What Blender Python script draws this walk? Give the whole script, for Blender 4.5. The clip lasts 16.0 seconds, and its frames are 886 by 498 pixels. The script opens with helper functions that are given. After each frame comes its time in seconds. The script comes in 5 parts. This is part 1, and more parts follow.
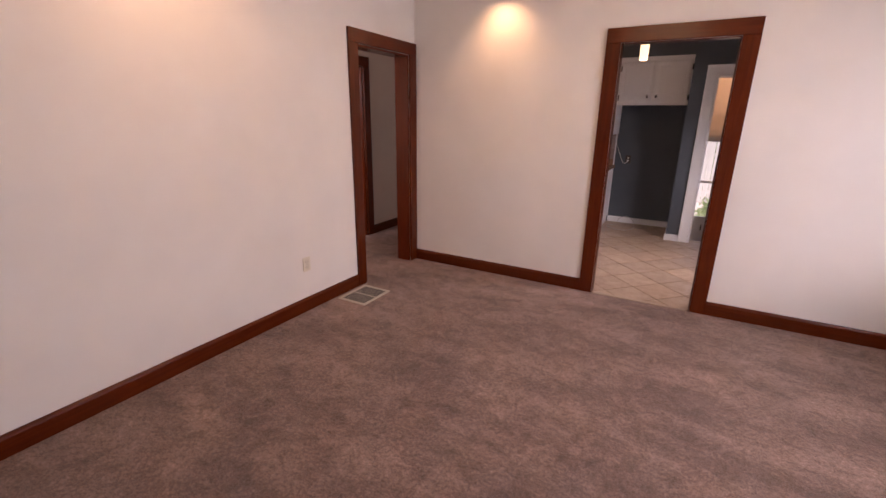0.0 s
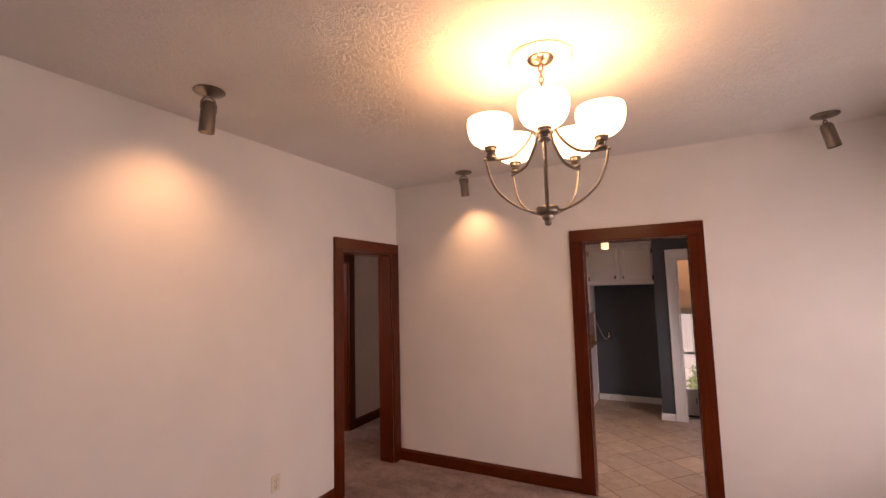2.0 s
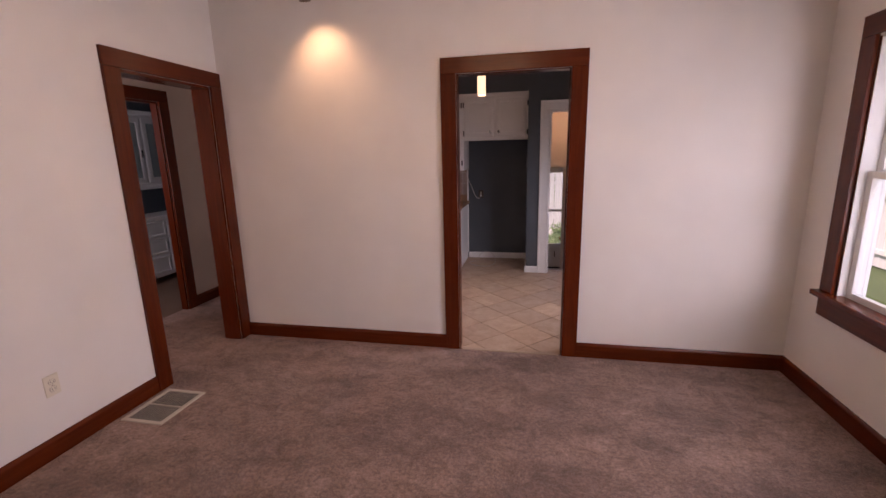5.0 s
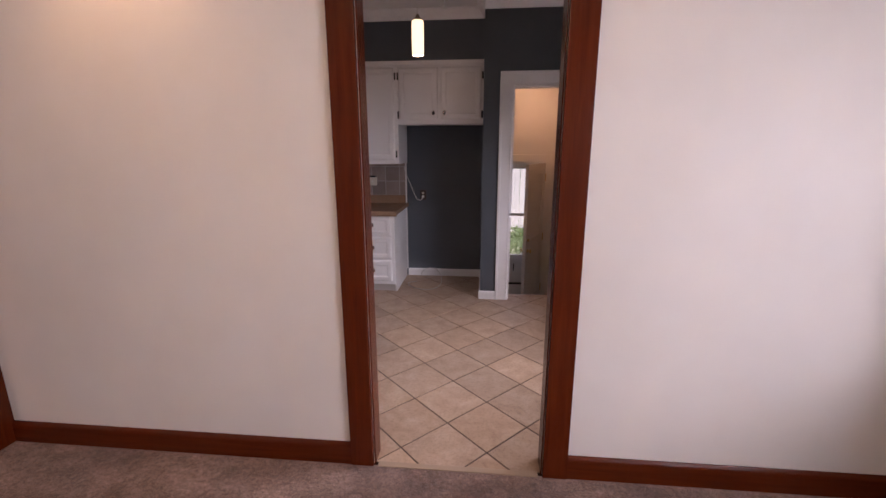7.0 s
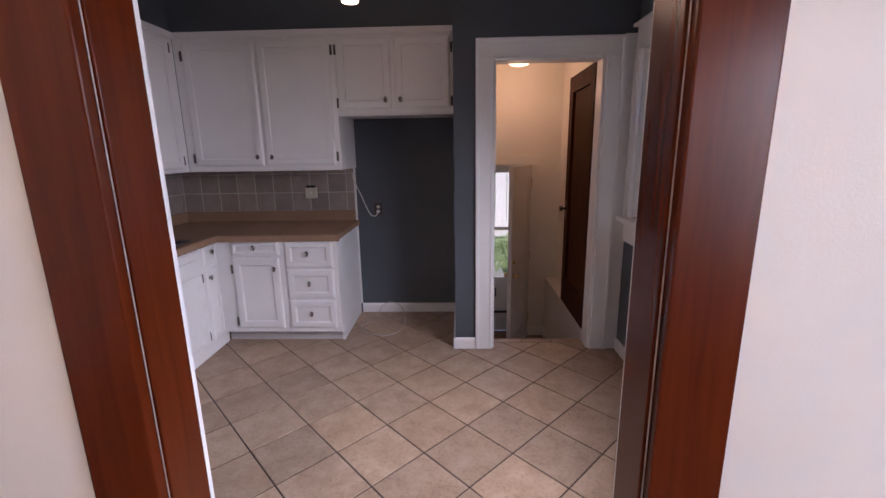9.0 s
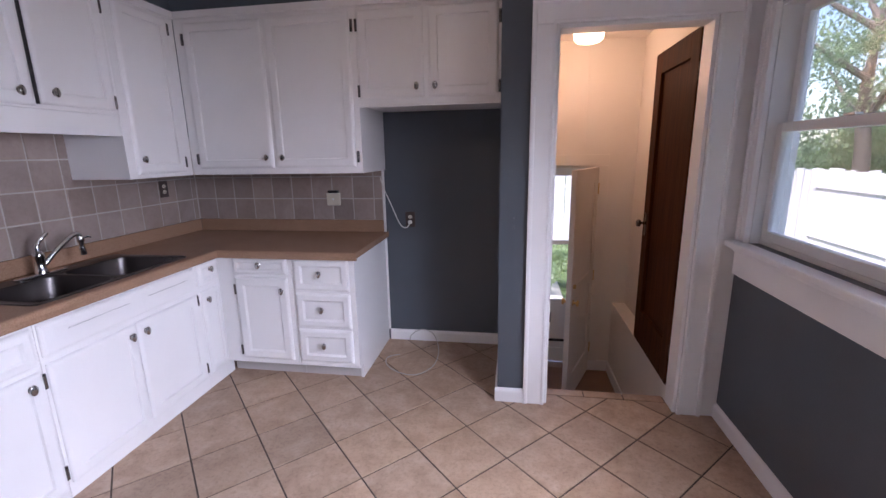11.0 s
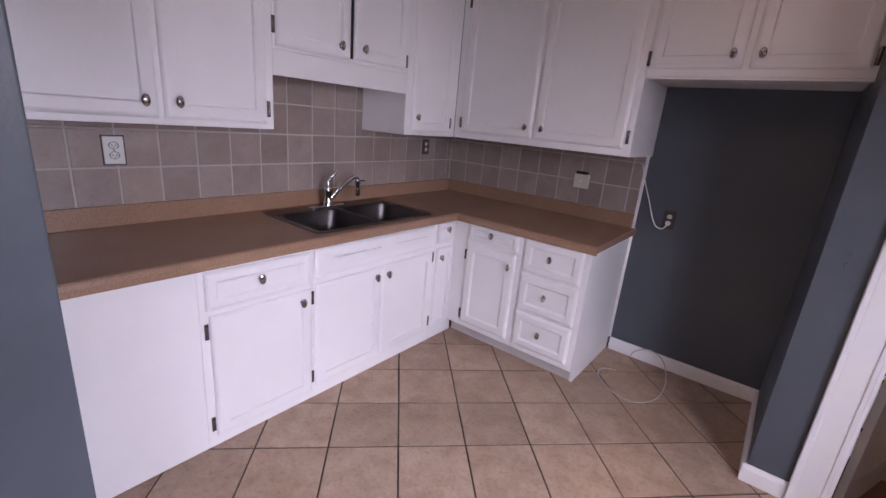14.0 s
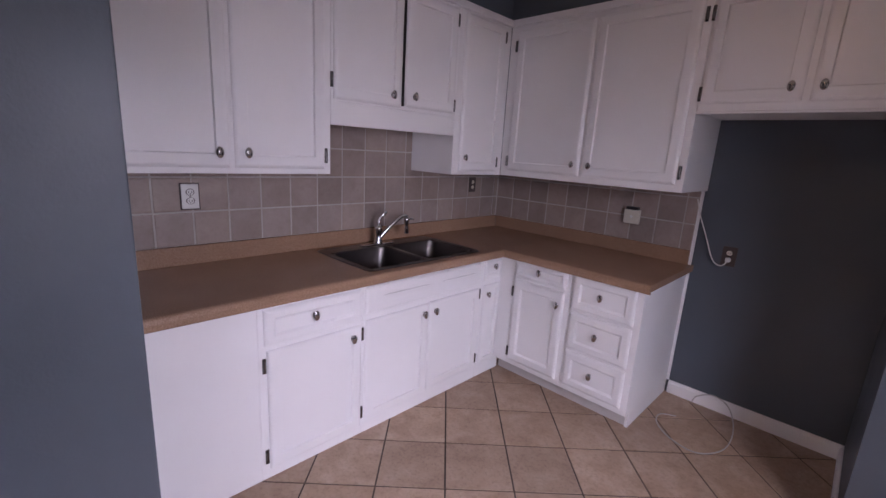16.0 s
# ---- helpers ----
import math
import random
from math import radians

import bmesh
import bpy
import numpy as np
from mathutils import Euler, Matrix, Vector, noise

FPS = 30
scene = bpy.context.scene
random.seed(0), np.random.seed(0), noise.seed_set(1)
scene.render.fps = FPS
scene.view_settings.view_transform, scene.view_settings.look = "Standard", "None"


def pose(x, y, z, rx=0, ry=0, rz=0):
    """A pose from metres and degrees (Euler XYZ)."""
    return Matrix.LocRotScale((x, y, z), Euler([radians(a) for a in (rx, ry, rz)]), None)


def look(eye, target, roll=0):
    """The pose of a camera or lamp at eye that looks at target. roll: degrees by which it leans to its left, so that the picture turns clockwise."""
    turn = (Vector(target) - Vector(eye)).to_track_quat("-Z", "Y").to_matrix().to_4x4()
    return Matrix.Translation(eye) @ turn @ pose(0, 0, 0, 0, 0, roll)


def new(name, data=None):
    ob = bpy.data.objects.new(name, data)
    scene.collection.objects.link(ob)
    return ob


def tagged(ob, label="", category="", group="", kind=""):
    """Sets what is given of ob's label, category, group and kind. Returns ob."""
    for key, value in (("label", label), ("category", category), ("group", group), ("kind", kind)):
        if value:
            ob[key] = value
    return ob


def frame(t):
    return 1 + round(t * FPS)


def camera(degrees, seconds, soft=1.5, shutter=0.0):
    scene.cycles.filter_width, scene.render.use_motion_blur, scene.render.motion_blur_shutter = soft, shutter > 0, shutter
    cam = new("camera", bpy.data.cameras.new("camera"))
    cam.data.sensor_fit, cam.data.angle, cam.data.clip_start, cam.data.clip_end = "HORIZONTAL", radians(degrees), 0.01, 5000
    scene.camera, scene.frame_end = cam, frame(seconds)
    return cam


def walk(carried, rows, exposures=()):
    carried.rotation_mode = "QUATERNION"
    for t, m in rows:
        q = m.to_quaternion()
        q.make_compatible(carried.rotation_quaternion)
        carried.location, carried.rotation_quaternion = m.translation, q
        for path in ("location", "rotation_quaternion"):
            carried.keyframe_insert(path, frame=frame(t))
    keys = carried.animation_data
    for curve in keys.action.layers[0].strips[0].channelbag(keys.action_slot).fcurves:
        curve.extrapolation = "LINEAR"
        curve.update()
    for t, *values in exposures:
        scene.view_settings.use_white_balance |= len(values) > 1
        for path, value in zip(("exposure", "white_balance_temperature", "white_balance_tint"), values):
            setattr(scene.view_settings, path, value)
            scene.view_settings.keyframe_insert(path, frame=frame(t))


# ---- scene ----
cam = camera(91.6, 16.0)
PATH = [
    (0, (-0.057, -0.013, 1.594), (-0.992, 1.656, 1.009), 0.8),
    (0.5, (-0.083, -0.016, 1.662), (-1.112, 1.675, 1.377), 0.5),
    (1, (-0.069, -0.001, 1.716), (-1.086, 1.718, 1.614), -1.9),
    (1.5, (-0.057, 0.016, 1.777), (-1.031, 1.760, 1.858), -1.7),
    (2, (-0.040, 0.019, 1.816), (-0.952, 1.790, 1.996), -1.5),
    (2.5, (-0.024, 0.024, 1.808), (-0.880, 1.824, 1.974), -1.7),
    (3, (0.006, 0.056, 1.758), (-0.794, 1.889, 1.758), -1.2),
    (3.5, (0.042, 0.064, 1.673), (-0.747, 1.892, 1.489), -1.1),
    (4, (0.051, 0.119, 1.619), (-0.715, 1.929, 1.250), -1.1),
    (4.5, (-0.027, 0.385, 1.601), (-0.592, 2.249, 1.147), -0.3),
    (4.7, (-0.067, 0.511, 1.610), (-0.562, 2.401, 1.185), -0.7),
    (6.8, (-0.179, 2.067, 1.540), (-0.325, 4.006, 1.072), -0.7),
    (7, (-0.169, 2.227, 1.554), (-0.356, 4.165, 1.097), -0.1),
    (7.5, (-0.192, 2.577, 1.492), (-0.329, 4.515, 1.017), -0.2),
    (8, (-0.234, 2.889, 1.509), (-0.293, 4.827, 1.020), -1.7),
    (8.2, (-0.217, 3.009, 1.511), (-0.270, 4.953, 1.042), -1.3),
    (10.3, (-0.129, 3.941, 1.508), (-0.303, 5.887, 1.079), 0.7),
    (10.5, (-0.109, 4.011, 1.507), (-0.361, 5.947, 1.075), 1.3),
    (11, (-0.130, 4.140, 1.512), (-0.441, 6.066, 1.072), -1.0),
    (11.5, (-0.164, 4.249, 1.515), (-0.638, 6.144, 1.089), -1.3),
    (12, (-0.209, 4.325, 1.511), (-0.873, 6.150, 1.034), -0.2),
    (12.5, (-0.233, 4.353, 1.505), (-1.010, 6.113, 0.957), 2.2),
    (13, (-0.284, 4.346, 1.496), (-1.179, 6.037, 0.915), 4.1),
    (13.5, (-0.320, 4.350, 1.495), (-1.361, 5.948, 0.893), 4.6),
    (14, (-0.366, 4.329, 1.499), (-1.535, 5.848, 0.924), 5.1),
    (14.5, (-0.376, 4.326, 1.506), (-1.645, 5.775, 0.968), 4.7),
    (15, (-0.373, 4.323, 1.517), (-1.664, 5.756, 0.989), 4.9),
    (15.5, (-0.363, 4.315, 1.521), (-1.678, 5.737, 1.024), 4.4),
    (16, (-0.356, 4.310, 1.534), (-1.717, 5.706, 1.089), 3.4),
]
EXPOSURES = [(0.0, 0.67, 7450, 38), (1.0, 0.62, 7850, 40), (2.0, 0.27, 8550, 43), (3.0, -0.29, 8450, 46), (3.5, -0.42, 8250, 46), (4.0, -0.05, 7900, 43), (4.5, 0.20, 7550, 41),
             (7.0, 0.59, 6850, 34), (8.2, 0.48, 6650, 32), (10.5, 1.55, 5900, 28), (11.0, 1.40, 5950, 28), (11.5, 1.22, 6050, 30), (12.5, 1.28, 6150, 32), (14.0, 1.18, 6300, 36), (15.0, 0.99, 6300, 37), (16.0, 0.88, 6300, 38)]
walk(cam, [(t, look(eye, target, roll)) for t, eye, target, roll in PATH], EXPOSURES)

# ---- sky, sun, lamps ----
world = bpy.data.worlds.new("sky")
scene.world = world
world.use_nodes = True
wn = world.node_tree.nodes
sky = wn.new("ShaderNodeTexSky")
sky.sky_type, sky.sun_disc = "NISHITA", False
sky.sun_elevation, sky.sun_rotation = radians(55), radians(240)
wn["Background"].inputs["Strength"].default_value = 0.15
world.node_tree.links.new(sky.outputs[0], wn["Background"].inputs["Color"])

WARM = (1.0, 0.58, 0.30)
DAY = (0.84, 0.92, 1.0)


def lamp(name, kind, watts, m, colour, size=0.05, **more):
    data = bpy.data.lights.new(name, kind)
    data.energy, data.color = watts, colour
    if "spread" in more:
        data.spread = more["spread"]
    if kind == "AREA":
        data.shape, data.size, data.size_y = "RECTANGLE", size[0], size[1]
    elif kind == "SUN":
        data.angle = size
    else:
        data.shadow_soft_size = size
    if kind == "SPOT":
        data.spot_size, data.spot_blend = more["cone"], more["blend"]
    ob = new(name, data)
    ob.matrix_world = m
    return ob


lamp("sun", "SUN", 5.0, look((-4.5, -2.6, 7.5), (0, 0, 0)), (1.0, 0.95, 0.88), radians(8))
# daylight in the window openings
lamp("window_daylight", "AREA", 30, look((1.99, 2.32, 1.50), (0.49, 2.62, 0.75)), DAY, (1.4, 1.3))
# added side light through window_3, an assumed opening out of view
lamp("window_daylight", "AREA", 10, look((1.89, 0.2, 1.50), (0.32, 0.2, 0.6)), DAY, (1.7, 1.3))
# kitchen daylight lamp, set at the assumed and unseen window_5
lamp("window_daylight", "AREA", 17.5, look((1.225, 4.80, 1.62), (-1.8, 5.95, -1.25)), DAY, (0.8, 0.9), spread=radians(108))
# added warm fill for the hall, which has no window or lamp built
lamp("hall_fill", "AREA", 8, look((-3.3, 1.6, 1.7), (-3.6, 4.5, 1.3)), (1.0, 0.76, 0.62), (0.7, 1.3))
# added fill that brightens the dresser; no window is built here
lamp("far_room_fill", "AREA", 16, look((-4.6, 2.95, 1.6), (-5.1, 5.4, 1.2)), DAY, (1.0, 1.3))


# ---- materials ----
def mat(name, colour, rough=0.5, metal=0.0):
    m = bpy.data.materials.new(name)
    m.use_nodes = True
    b = m.node_tree.nodes["Principled BSDF"]
    b.inputs["Base Color"].default_value = (*colour, 1)
    b.inputs["Roughness"].default_value = rough
    b.inputs["Metallic"].default_value = metal
    return m


def node(m, kind, **inputs):
    n = m.node_tree.nodes.new(kind)
    for key, value in inputs.items():
        n.inputs[key.replace("_", " ")].default_value = value
    return n


def link(m, a, b):
    m.node_tree.links.new(a, b)


def coords(m, scale=(1, 1, 1), turn=(0, 0, 0)):
    tc = node(m, "ShaderNodeTexCoord")
    mp = node(m, "ShaderNodeMapping")
    mp.inputs["Scale"].default_value = scale
    mp.inputs["Rotation"].default_value = turn
    link(m, tc.outputs["Object"], mp.inputs["Vector"])
    return mp.outputs[0]


def noise_tex(m, vec, scale, detail=4.0, rough=0.55, distortion=0.0):
    n = node(m, "ShaderNodeTexNoise", Scale=scale, Detail=detail, Roughness=rough, Distortion=distortion)
    link(m, vec, n.inputs["Vector"])
    return n.outputs["Fac"]


def ramp(m, fac, stops):
    r = node(m, "ShaderNodeValToRGB")
    e = r.color_ramp.elements
    while len(e) < len(stops):
        e.new(0.5)
    for el, (p, c) in zip(e, stops):
        el.position, el.color = p, (*c, 1)
    link(m, fac, r.inputs["Fac"])
    return r.outputs["Color"]


def mix(m, fac, a, b, kind="MIX"):
    n = node(m, "ShaderNodeMix")
    n.data_type, n.blend_type = "RGBA", kind
    for value, socket in ((fac, n.inputs[0]), (a, n.inputs[6]), (b, n.inputs[7])):
        if hasattr(value, "links"):
            link(m, value, socket)
        elif isinstance(value, tuple):
            socket.default_value = (*value, 1)
        else:
            socket.default_value = value
    return n.outputs[2]


def bump(m, height, strength=0.2, distance=0.01):
    b = node(m, "ShaderNodeBump", Strength=strength, Distance=distance)
    link(m, height, b.inputs["Height"])
    link(m, b.outputs[0], m.node_tree.nodes["Principled BSDF"].inputs["Normal"])


def bsdf(m, socket, value):
    link(m, value, m.node_tree.nodes["Principled BSDF"].inputs[socket])


def paint(name, colour, rough=0.6, vary=0.06, grain=160, strength=0.12, scuff=None):
    """Rolled wall paint: faint patches, fine stipple."""
    m = mat(name, colour, rough)
    v = coords(m)
    big = noise_tex(m, v, 1.3, 3)
    lo = tuple(c * (1 - vary) for c in colour)
    hi = tuple(min(1, c * (1 + vary * 0.6)) for c in colour)
    col = ramp(m, big, [(0.3, lo), (0.7, hi)])
    if scuff:
        spots = ramp(m, noise_tex(m, v, 9, 6, 0.7), [(0.63, (0, 0, 0)), (0.74, (1, 1, 1))])
        col = mix(m, spots, col, scuff)
    bsdf(m, "Base Color", col)
    rr = node(m, "ShaderNodeMapRange", To_Min=max(0.05, rough - 0.08), To_Max=rough + 0.08)
    link(m, noise_tex(m, v, 5, 3), rr.inputs["Value"])
    bsdf(m, "Roughness", rr.outputs[0])
    bump(m, noise_tex(m, v, grain, 3), strength, 0.003)
    return m


def wood(name, dark, mid, light, rough=0.28, along="z", grain=1.0):
    m = mat(name, mid, rough)
    s = {"z": (14, 14, 0.8), "y": (14, 0.8, 14), "x": (0.8, 14, 14)}[along]
    v = coords(m, tuple(q * grain for q in s))
    fibre = noise_tex(m, v, 3.0, 8, 0.62, 0.6)
    col = ramp(m, fibre, [(0.28, dark), (0.5, mid), (0.74, light)])
    patch = ramp(m, noise_tex(m, coords(m), 1.7, 2), [(0.3, (0.84, 0.82, 0.82)), (0.7, (1, 1, 1))])
    col = mix(m, 1.0, col, patch, "MULTIPLY")
    bsdf(m, "Base Color", col)
    rr = node(m, "ShaderNodeMapRange", To_Min=rough - 0.02, To_Max=rough + 0.03)
    link(m, fibre, rr.inputs["Value"])
    bsdf(m, "Roughness", rr.outputs[0])
    bump(m, fibre, 0.008, 0.002)
    m.node_tree.nodes["Principled BSDF"].inputs["Specular IOR Level"].default_value = 0.32
    return m


WALL = paint("wall_paint", (0.79, 0.757, 0.722), 0.62)
BLUE = paint("blue_paint", (0.078, 0.093, 0.112), 0.42, 0.10, 120, 0.2)
CABINET = paint("cabinet_paint", (0.81, 0.795, 0.79), 0.34, 0.04, 90, 0.06)
TRIMW = paint("white_trim_paint", (0.85, 0.84, 0.84), 0.36, 0.05, 60, 0.06)
STAIRW = paint("stair_wall_paint", (0.80, 0.76, 0.71), 0.5, 0.05, 70, 0.08)
DARKPAINT = paint("door_paint", (0.76, 0.70, 0.64), 0.45, 0.08)
TRIM = wood("stained_trim", (0.080, 0.0112, 0.0020), (0.106, 0.0160, 0.0029), (0.130, 0.0208, 0.0039), 0.25)
TRIMH = wood("stained_trim_level", (0.080, 0.0112, 0.0020), (0.106, 0.0160, 0.0029), (0.130, 0.0208, 0.0039), 0.25, "x")
TRIMY = wood("stained_trim_deep", (0.080, 0.0112, 0.0020), (0.106, 0.0160, 0.0029), (0.130, 0.0208, 0.0039), 0.25, "y")
DOORWOOD = wood("old_door_wood", (0.030, 0.009, 0.003), (0.062, 0.019, 0.006), (0.100, 0.034, 0.010), 0.62)
DOORWOOD.node_tree.nodes["Principled BSDF"].inputs["Specular IOR Level"].default_value = 0.06

CEIL = paint("ceiling_paint", (0.80, 0.78, 0.75), 0.75)
cv = coords(CEIL)
stomp = noise_tex(CEIL, cv, 16, 6, 0.6, 1.6)
ridge = ramp(CEIL, stomp, [(0.42, (0, 0, 0)), (0.52, (1, 1, 1)), (0.60, (0.2, 0.2, 0.2))])
bump(CEIL, ridge, 0.42, 0.008)

CARPET = mat("carpet", (0.2, 0.15, 0.13), 0.95)
cv = coords(CARPET)
tuft = noise_tex(CARPET, cv, 170, 5, 0.75)
swirl = noise_tex(CARPET, cv, 9, 6, 0.66, 0.8)
lane = noise_tex(CARPET, coords(CARPET, (1.0, 2.6, 1.0), (0, 0, radians(34))), 1.5, 4, 0.6)
fleck = noise_tex(CARPET, cv, 48, 6, 0.85)
pile = ramp(CARPET, tuft, [(0.30, (0.160, 0.106, 0.088)), (0.5, (0.395, 0.276, 0.236)), (0.72, (0.67, 0.51, 0.455))])
pile = mix(CARPET, 1.0, pile, ramp(CARPET, fleck, [(0.35, (0.44, 0.41, 0.39)), (0.65, (1.34, 1.30, 1.26))]), "MULTIPLY")
pile = mix(CARPET, 1.0, pile, ramp(CARPET, swirl, [(0.34, (0.66, 0.62, 0.61)), (0.62, (1.12, 1.08, 1.07))]), "MULTIPLY")
pile = mix(CARPET, 1.0, pile, ramp(CARPET, lane, [(0.34, (0.60, 0.57, 0.56)), (0.64, (1.08, 1.07, 1.06))]), "MULTIPLY")
clump = noise_tex(CARPET, coords(CARPET, (1.0, 2.2, 1.0), (0, 0, radians(-20))), 34, 5, 0.7, 0.5)
pile = mix(CARPET, 1.0, pile, ramp(CARPET, clump, [(0.34, (0.80, 0.77, 0.76)), (0.52, (1, 0.98, 0.97)), (0.68, (1.12, 1.10, 1.09))]), "MULTIPLY")
bsdf(CARPET, "Base Color", pile)
add = node(CARPET, "ShaderNodeMath")
add.operation = "ADD"
link(CARPET, tuft, add.inputs[0])
link(CARPET, swirl, add.inputs[1])
bump(CARPET, add.outputs[0], 0.9, 0.012)
CARPET.node_tree.nodes["Principled BSDF"].inputs["Sheen Weight"].default_value = 0.25
CARPET.node_tree.nodes["Principled BSDF"].inputs["Specular IOR Level"].default_value = 0.1


def ceramic(name, lo, hi, vein, rough=0.3, scale=7.0, pitted=1.0):
    """Glazed tile: each piece a shade of its own, clouded."""
    m = mat(name, hi, rough)
    v = coords(m)
    info = node(m, "ShaderNodeObjectInfo")
    shift = node(m, "ShaderNodeVectorMath")
    shift.operation = "SCALE"
    shift.inputs[3].default_value = 37.0
    comb = node(m, "ShaderNodeCombineXYZ")
    for k in (0, 1, 2):
        link(m, info.outputs["Random"], comb.inputs[k])
    link(m, comb.outputs[0], shift.inputs[0])
    plus = node(m, "ShaderNodeVectorMath")
    plus.operation = "ADD"
    link(m, v, plus.inputs[0])
    link(m, shift.outputs[0], plus.inputs[1])
    cloud = noise_tex(m, plus.outputs[0], scale, 6, 0.62, 0.5)
    col = ramp(m, cloud, [(0.30, lo), (0.52, hi), (0.72, vein)])
    shade = ramp(m, info.outputs["Random"], [(0.0, (0.82, 0.82, 0.84)), (0.35, (0.95, 0.91, 0.89)), (0.7, (1.0, 1.0, 1.02)), (1.0, (1.08, 1.05, 1.02))])
    col = mix(m, 1.0, col, shade, "MULTIPLY")
    pits = ramp(m, noise_tex(m, plus.outputs[0], scale * 8, 5, 0.7, 0.4), [(0.34, (0.80, 0.78, 0.76)), (0.50, (1, 1, 1)), (0.68, (1.07, 1.06, 1.05))])
    bsdf(m, "Base Color", mix(m, pitted, col, pits, "MULTIPLY"))
    rr = node(m, "ShaderNodeMapRange", To_Min=rough - 0.06, To_Max=rough + 0.14)
    link(m, noise_tex(m, plus.outputs[0], 18, 4), rr.inputs["Value"])
    bsdf(m, "Roughness", rr.outputs[0])
    bump(m, cloud, 0.10, 0.003)
    return m


FLOORTILE = ceramic("floor_tile", (0.330, 0.222, 0.154), (0.415, 0.293, 0.208), (0.47, 0.350, 0.262), 0.36)
FLOORTILE.node_tree.nodes["Principled BSDF"].inputs["Specular IOR Level"].default_value = 0.32
WALLTILE = ceramic("wall_tile", (0.305, 0.240, 0.208), (0.352, 0.282, 0.248), (0.395, 0.324, 0.290), 0.34, 5, 0.35)
GROUT = paint("dark_grout", (0.060, 0.041, 0.031), 0.9, 0.25, 300, 0.4)
GROUTL = paint("light_grout", (0.51, 0.47, 0.435), 0.8, 0.08, 300, 0.3)

COUNTER = mat("counter_laminate", (0.33, 0.22, 0.14), 0.25)
cv = coords(COUNTER)
speck = ramp(COUNTER, noise_tex(COUNTER, cv, 210, 3, 0.7), [(0.30, (0.262, 0.147, 0.088)), (0.5, (0.350, 0.210, 0.133)), (0.75, (0.43, 0.283, 0.194))])
bsdf(COUNTER, "Base Color", mix(COUNTER, 1.0, speck, ramp(COUNTER, noise_tex(COUNTER, cv, 3, 4), [(0.3, (0.88, 0.87, 0.86)), (0.7, (1, 1, 1))]), "MULTIPLY"))

STEEL = mat("brushed_steel", (0.135, 0.122, 0.118), 0.36, 1.0)
sv = coords(STEEL, (3, 220, 3))
bump(STEEL, noise_tex(STEEL, sv, 4, 3), 0.05, 0.001)
NICKEL = mat("brushed_nickel", (0.27, 0.23, 0.20), 0.30, 1.0)
bump(NICKEL, noise_tex(NICKEL, coords(NICKEL, (60, 60, 4)), 5, 3), 0.06, 0.001)
CHROME = mat("chrome", (0.72, 0.72, 0.73), 0.09, 1.0)
PEWTER = mat("pewter_knob", (0.46, 0.44, 0.43), 0.16, 1.0)
HINGE = mat("aged_hinge", (0.20, 0.19, 0.185), 0.26, 1.0)
BRASS = mat("worn_brass", (0.62, 0.42, 0.17), 0.28, 1.0)
IVORY = mat("ivory_plastic", (0.72, 0.67, 0.56), 0.35)
PLASTIC = mat("white_plastic", (0.80, 0.80, 0.78), 0.35)
BROWNP = mat("brown_plastic", (0.06, 0.04, 0.035), 0.4)
BLACK = mat("black_slot", (0.012, 0.011, 0.011), 0.6)
VENT = mat("ivory_enamel", (0.62, 0.55, 0.46), 0.45)
# darker copy of ivory_enamel with the shade put into its colour
VENTS = mat("shaded_enamel", (0.36, 0.31, 0.26), 0.5)
EDGING = mat("tan_edging", (0.36, 0.26, 0.185), 0.3)
VENTD = mat("brown_enamel", (0.07, 0.045, 0.03), 0.45)
LINO = paint("landing_linoleum", (0.20, 0.115, 0.075), 0.45, 0.2, 80, 0.1)
# the grey carries the shade of the toe recess, besides the scuffs
TOE = paint("scuffed_shaded_paint", (0.50, 0.47, 0.455), 0.6, 0.18, 60, 0.15, (0.22, 0.19, 0.17))
TUBING = mat("translucent_tubing", (0.46, 0.44, 0.42), 0.35)
CORD = mat("white_cord", (0.74, 0.73, 0.71), 0.45)
VINYL = mat("window_vinyl", (0.80, 0.80, 0.79), 0.4)
ALU = mat("storm_door_enamel", (0.78, 0.78, 0.78), 0.35)

GLASS = mat("window_glass", (1, 1, 1), 0.0)
GLASS.node_tree.nodes["Principled BSDF"].inputs["Transmission Weight"].default_value = 1.0
GLASS.node_tree.nodes["Principled BSDF"].inputs["IOR"].default_value = 1.45


# part-transparent pale sheet that lays haze over the view outside
SCREEN = mat("hazy_screen", (0.80, 0.80, 0.80), 0.8)
st = node(SCREEN, "ShaderNodeBsdfTransparent")
sm = node(SCREEN, "ShaderNodeMixShader", Fac=0.86)
link(SCREEN, SCREEN.node_tree.nodes["Principled BSDF"].outputs[0], sm.inputs[1])
link(SCREEN, st.outputs[0], sm.inputs[2])
link(SCREEN, sm.outputs[0], SCREEN.node_tree.nodes["Material Output"].inputs["Surface"])


def glow(name, colour, strength, base=(0.9, 0.85, 0.75)):
    m = mat(name, base, 0.4)
    b = m.node_tree.nodes["Principled BSDF"]
    b.inputs["Emission Color"].default_value = (*colour, 1)
    b.inputs["Emission Strength"].default_value = strength
    return m


BOWL = glow("lit_frosted_glass", (1.0, 0.78, 0.46), 4.8)
SHADE = glow("lit_pendant_glass", (1.0, 0.80, 0.48), 1.1)
DOME = glow("lit_dome_glass", (1.0, 0.72, 0.38), 2.4)
BULB = glow("lit_reflector_bulb", (1.0, 0.72, 0.42), 3.0)


# ---- building helpers ----
def origin(parent):
    v = Vector((0, 0, 0))
    while parent is not None:
        v += parent.location
        parent = parent.parent
    return v


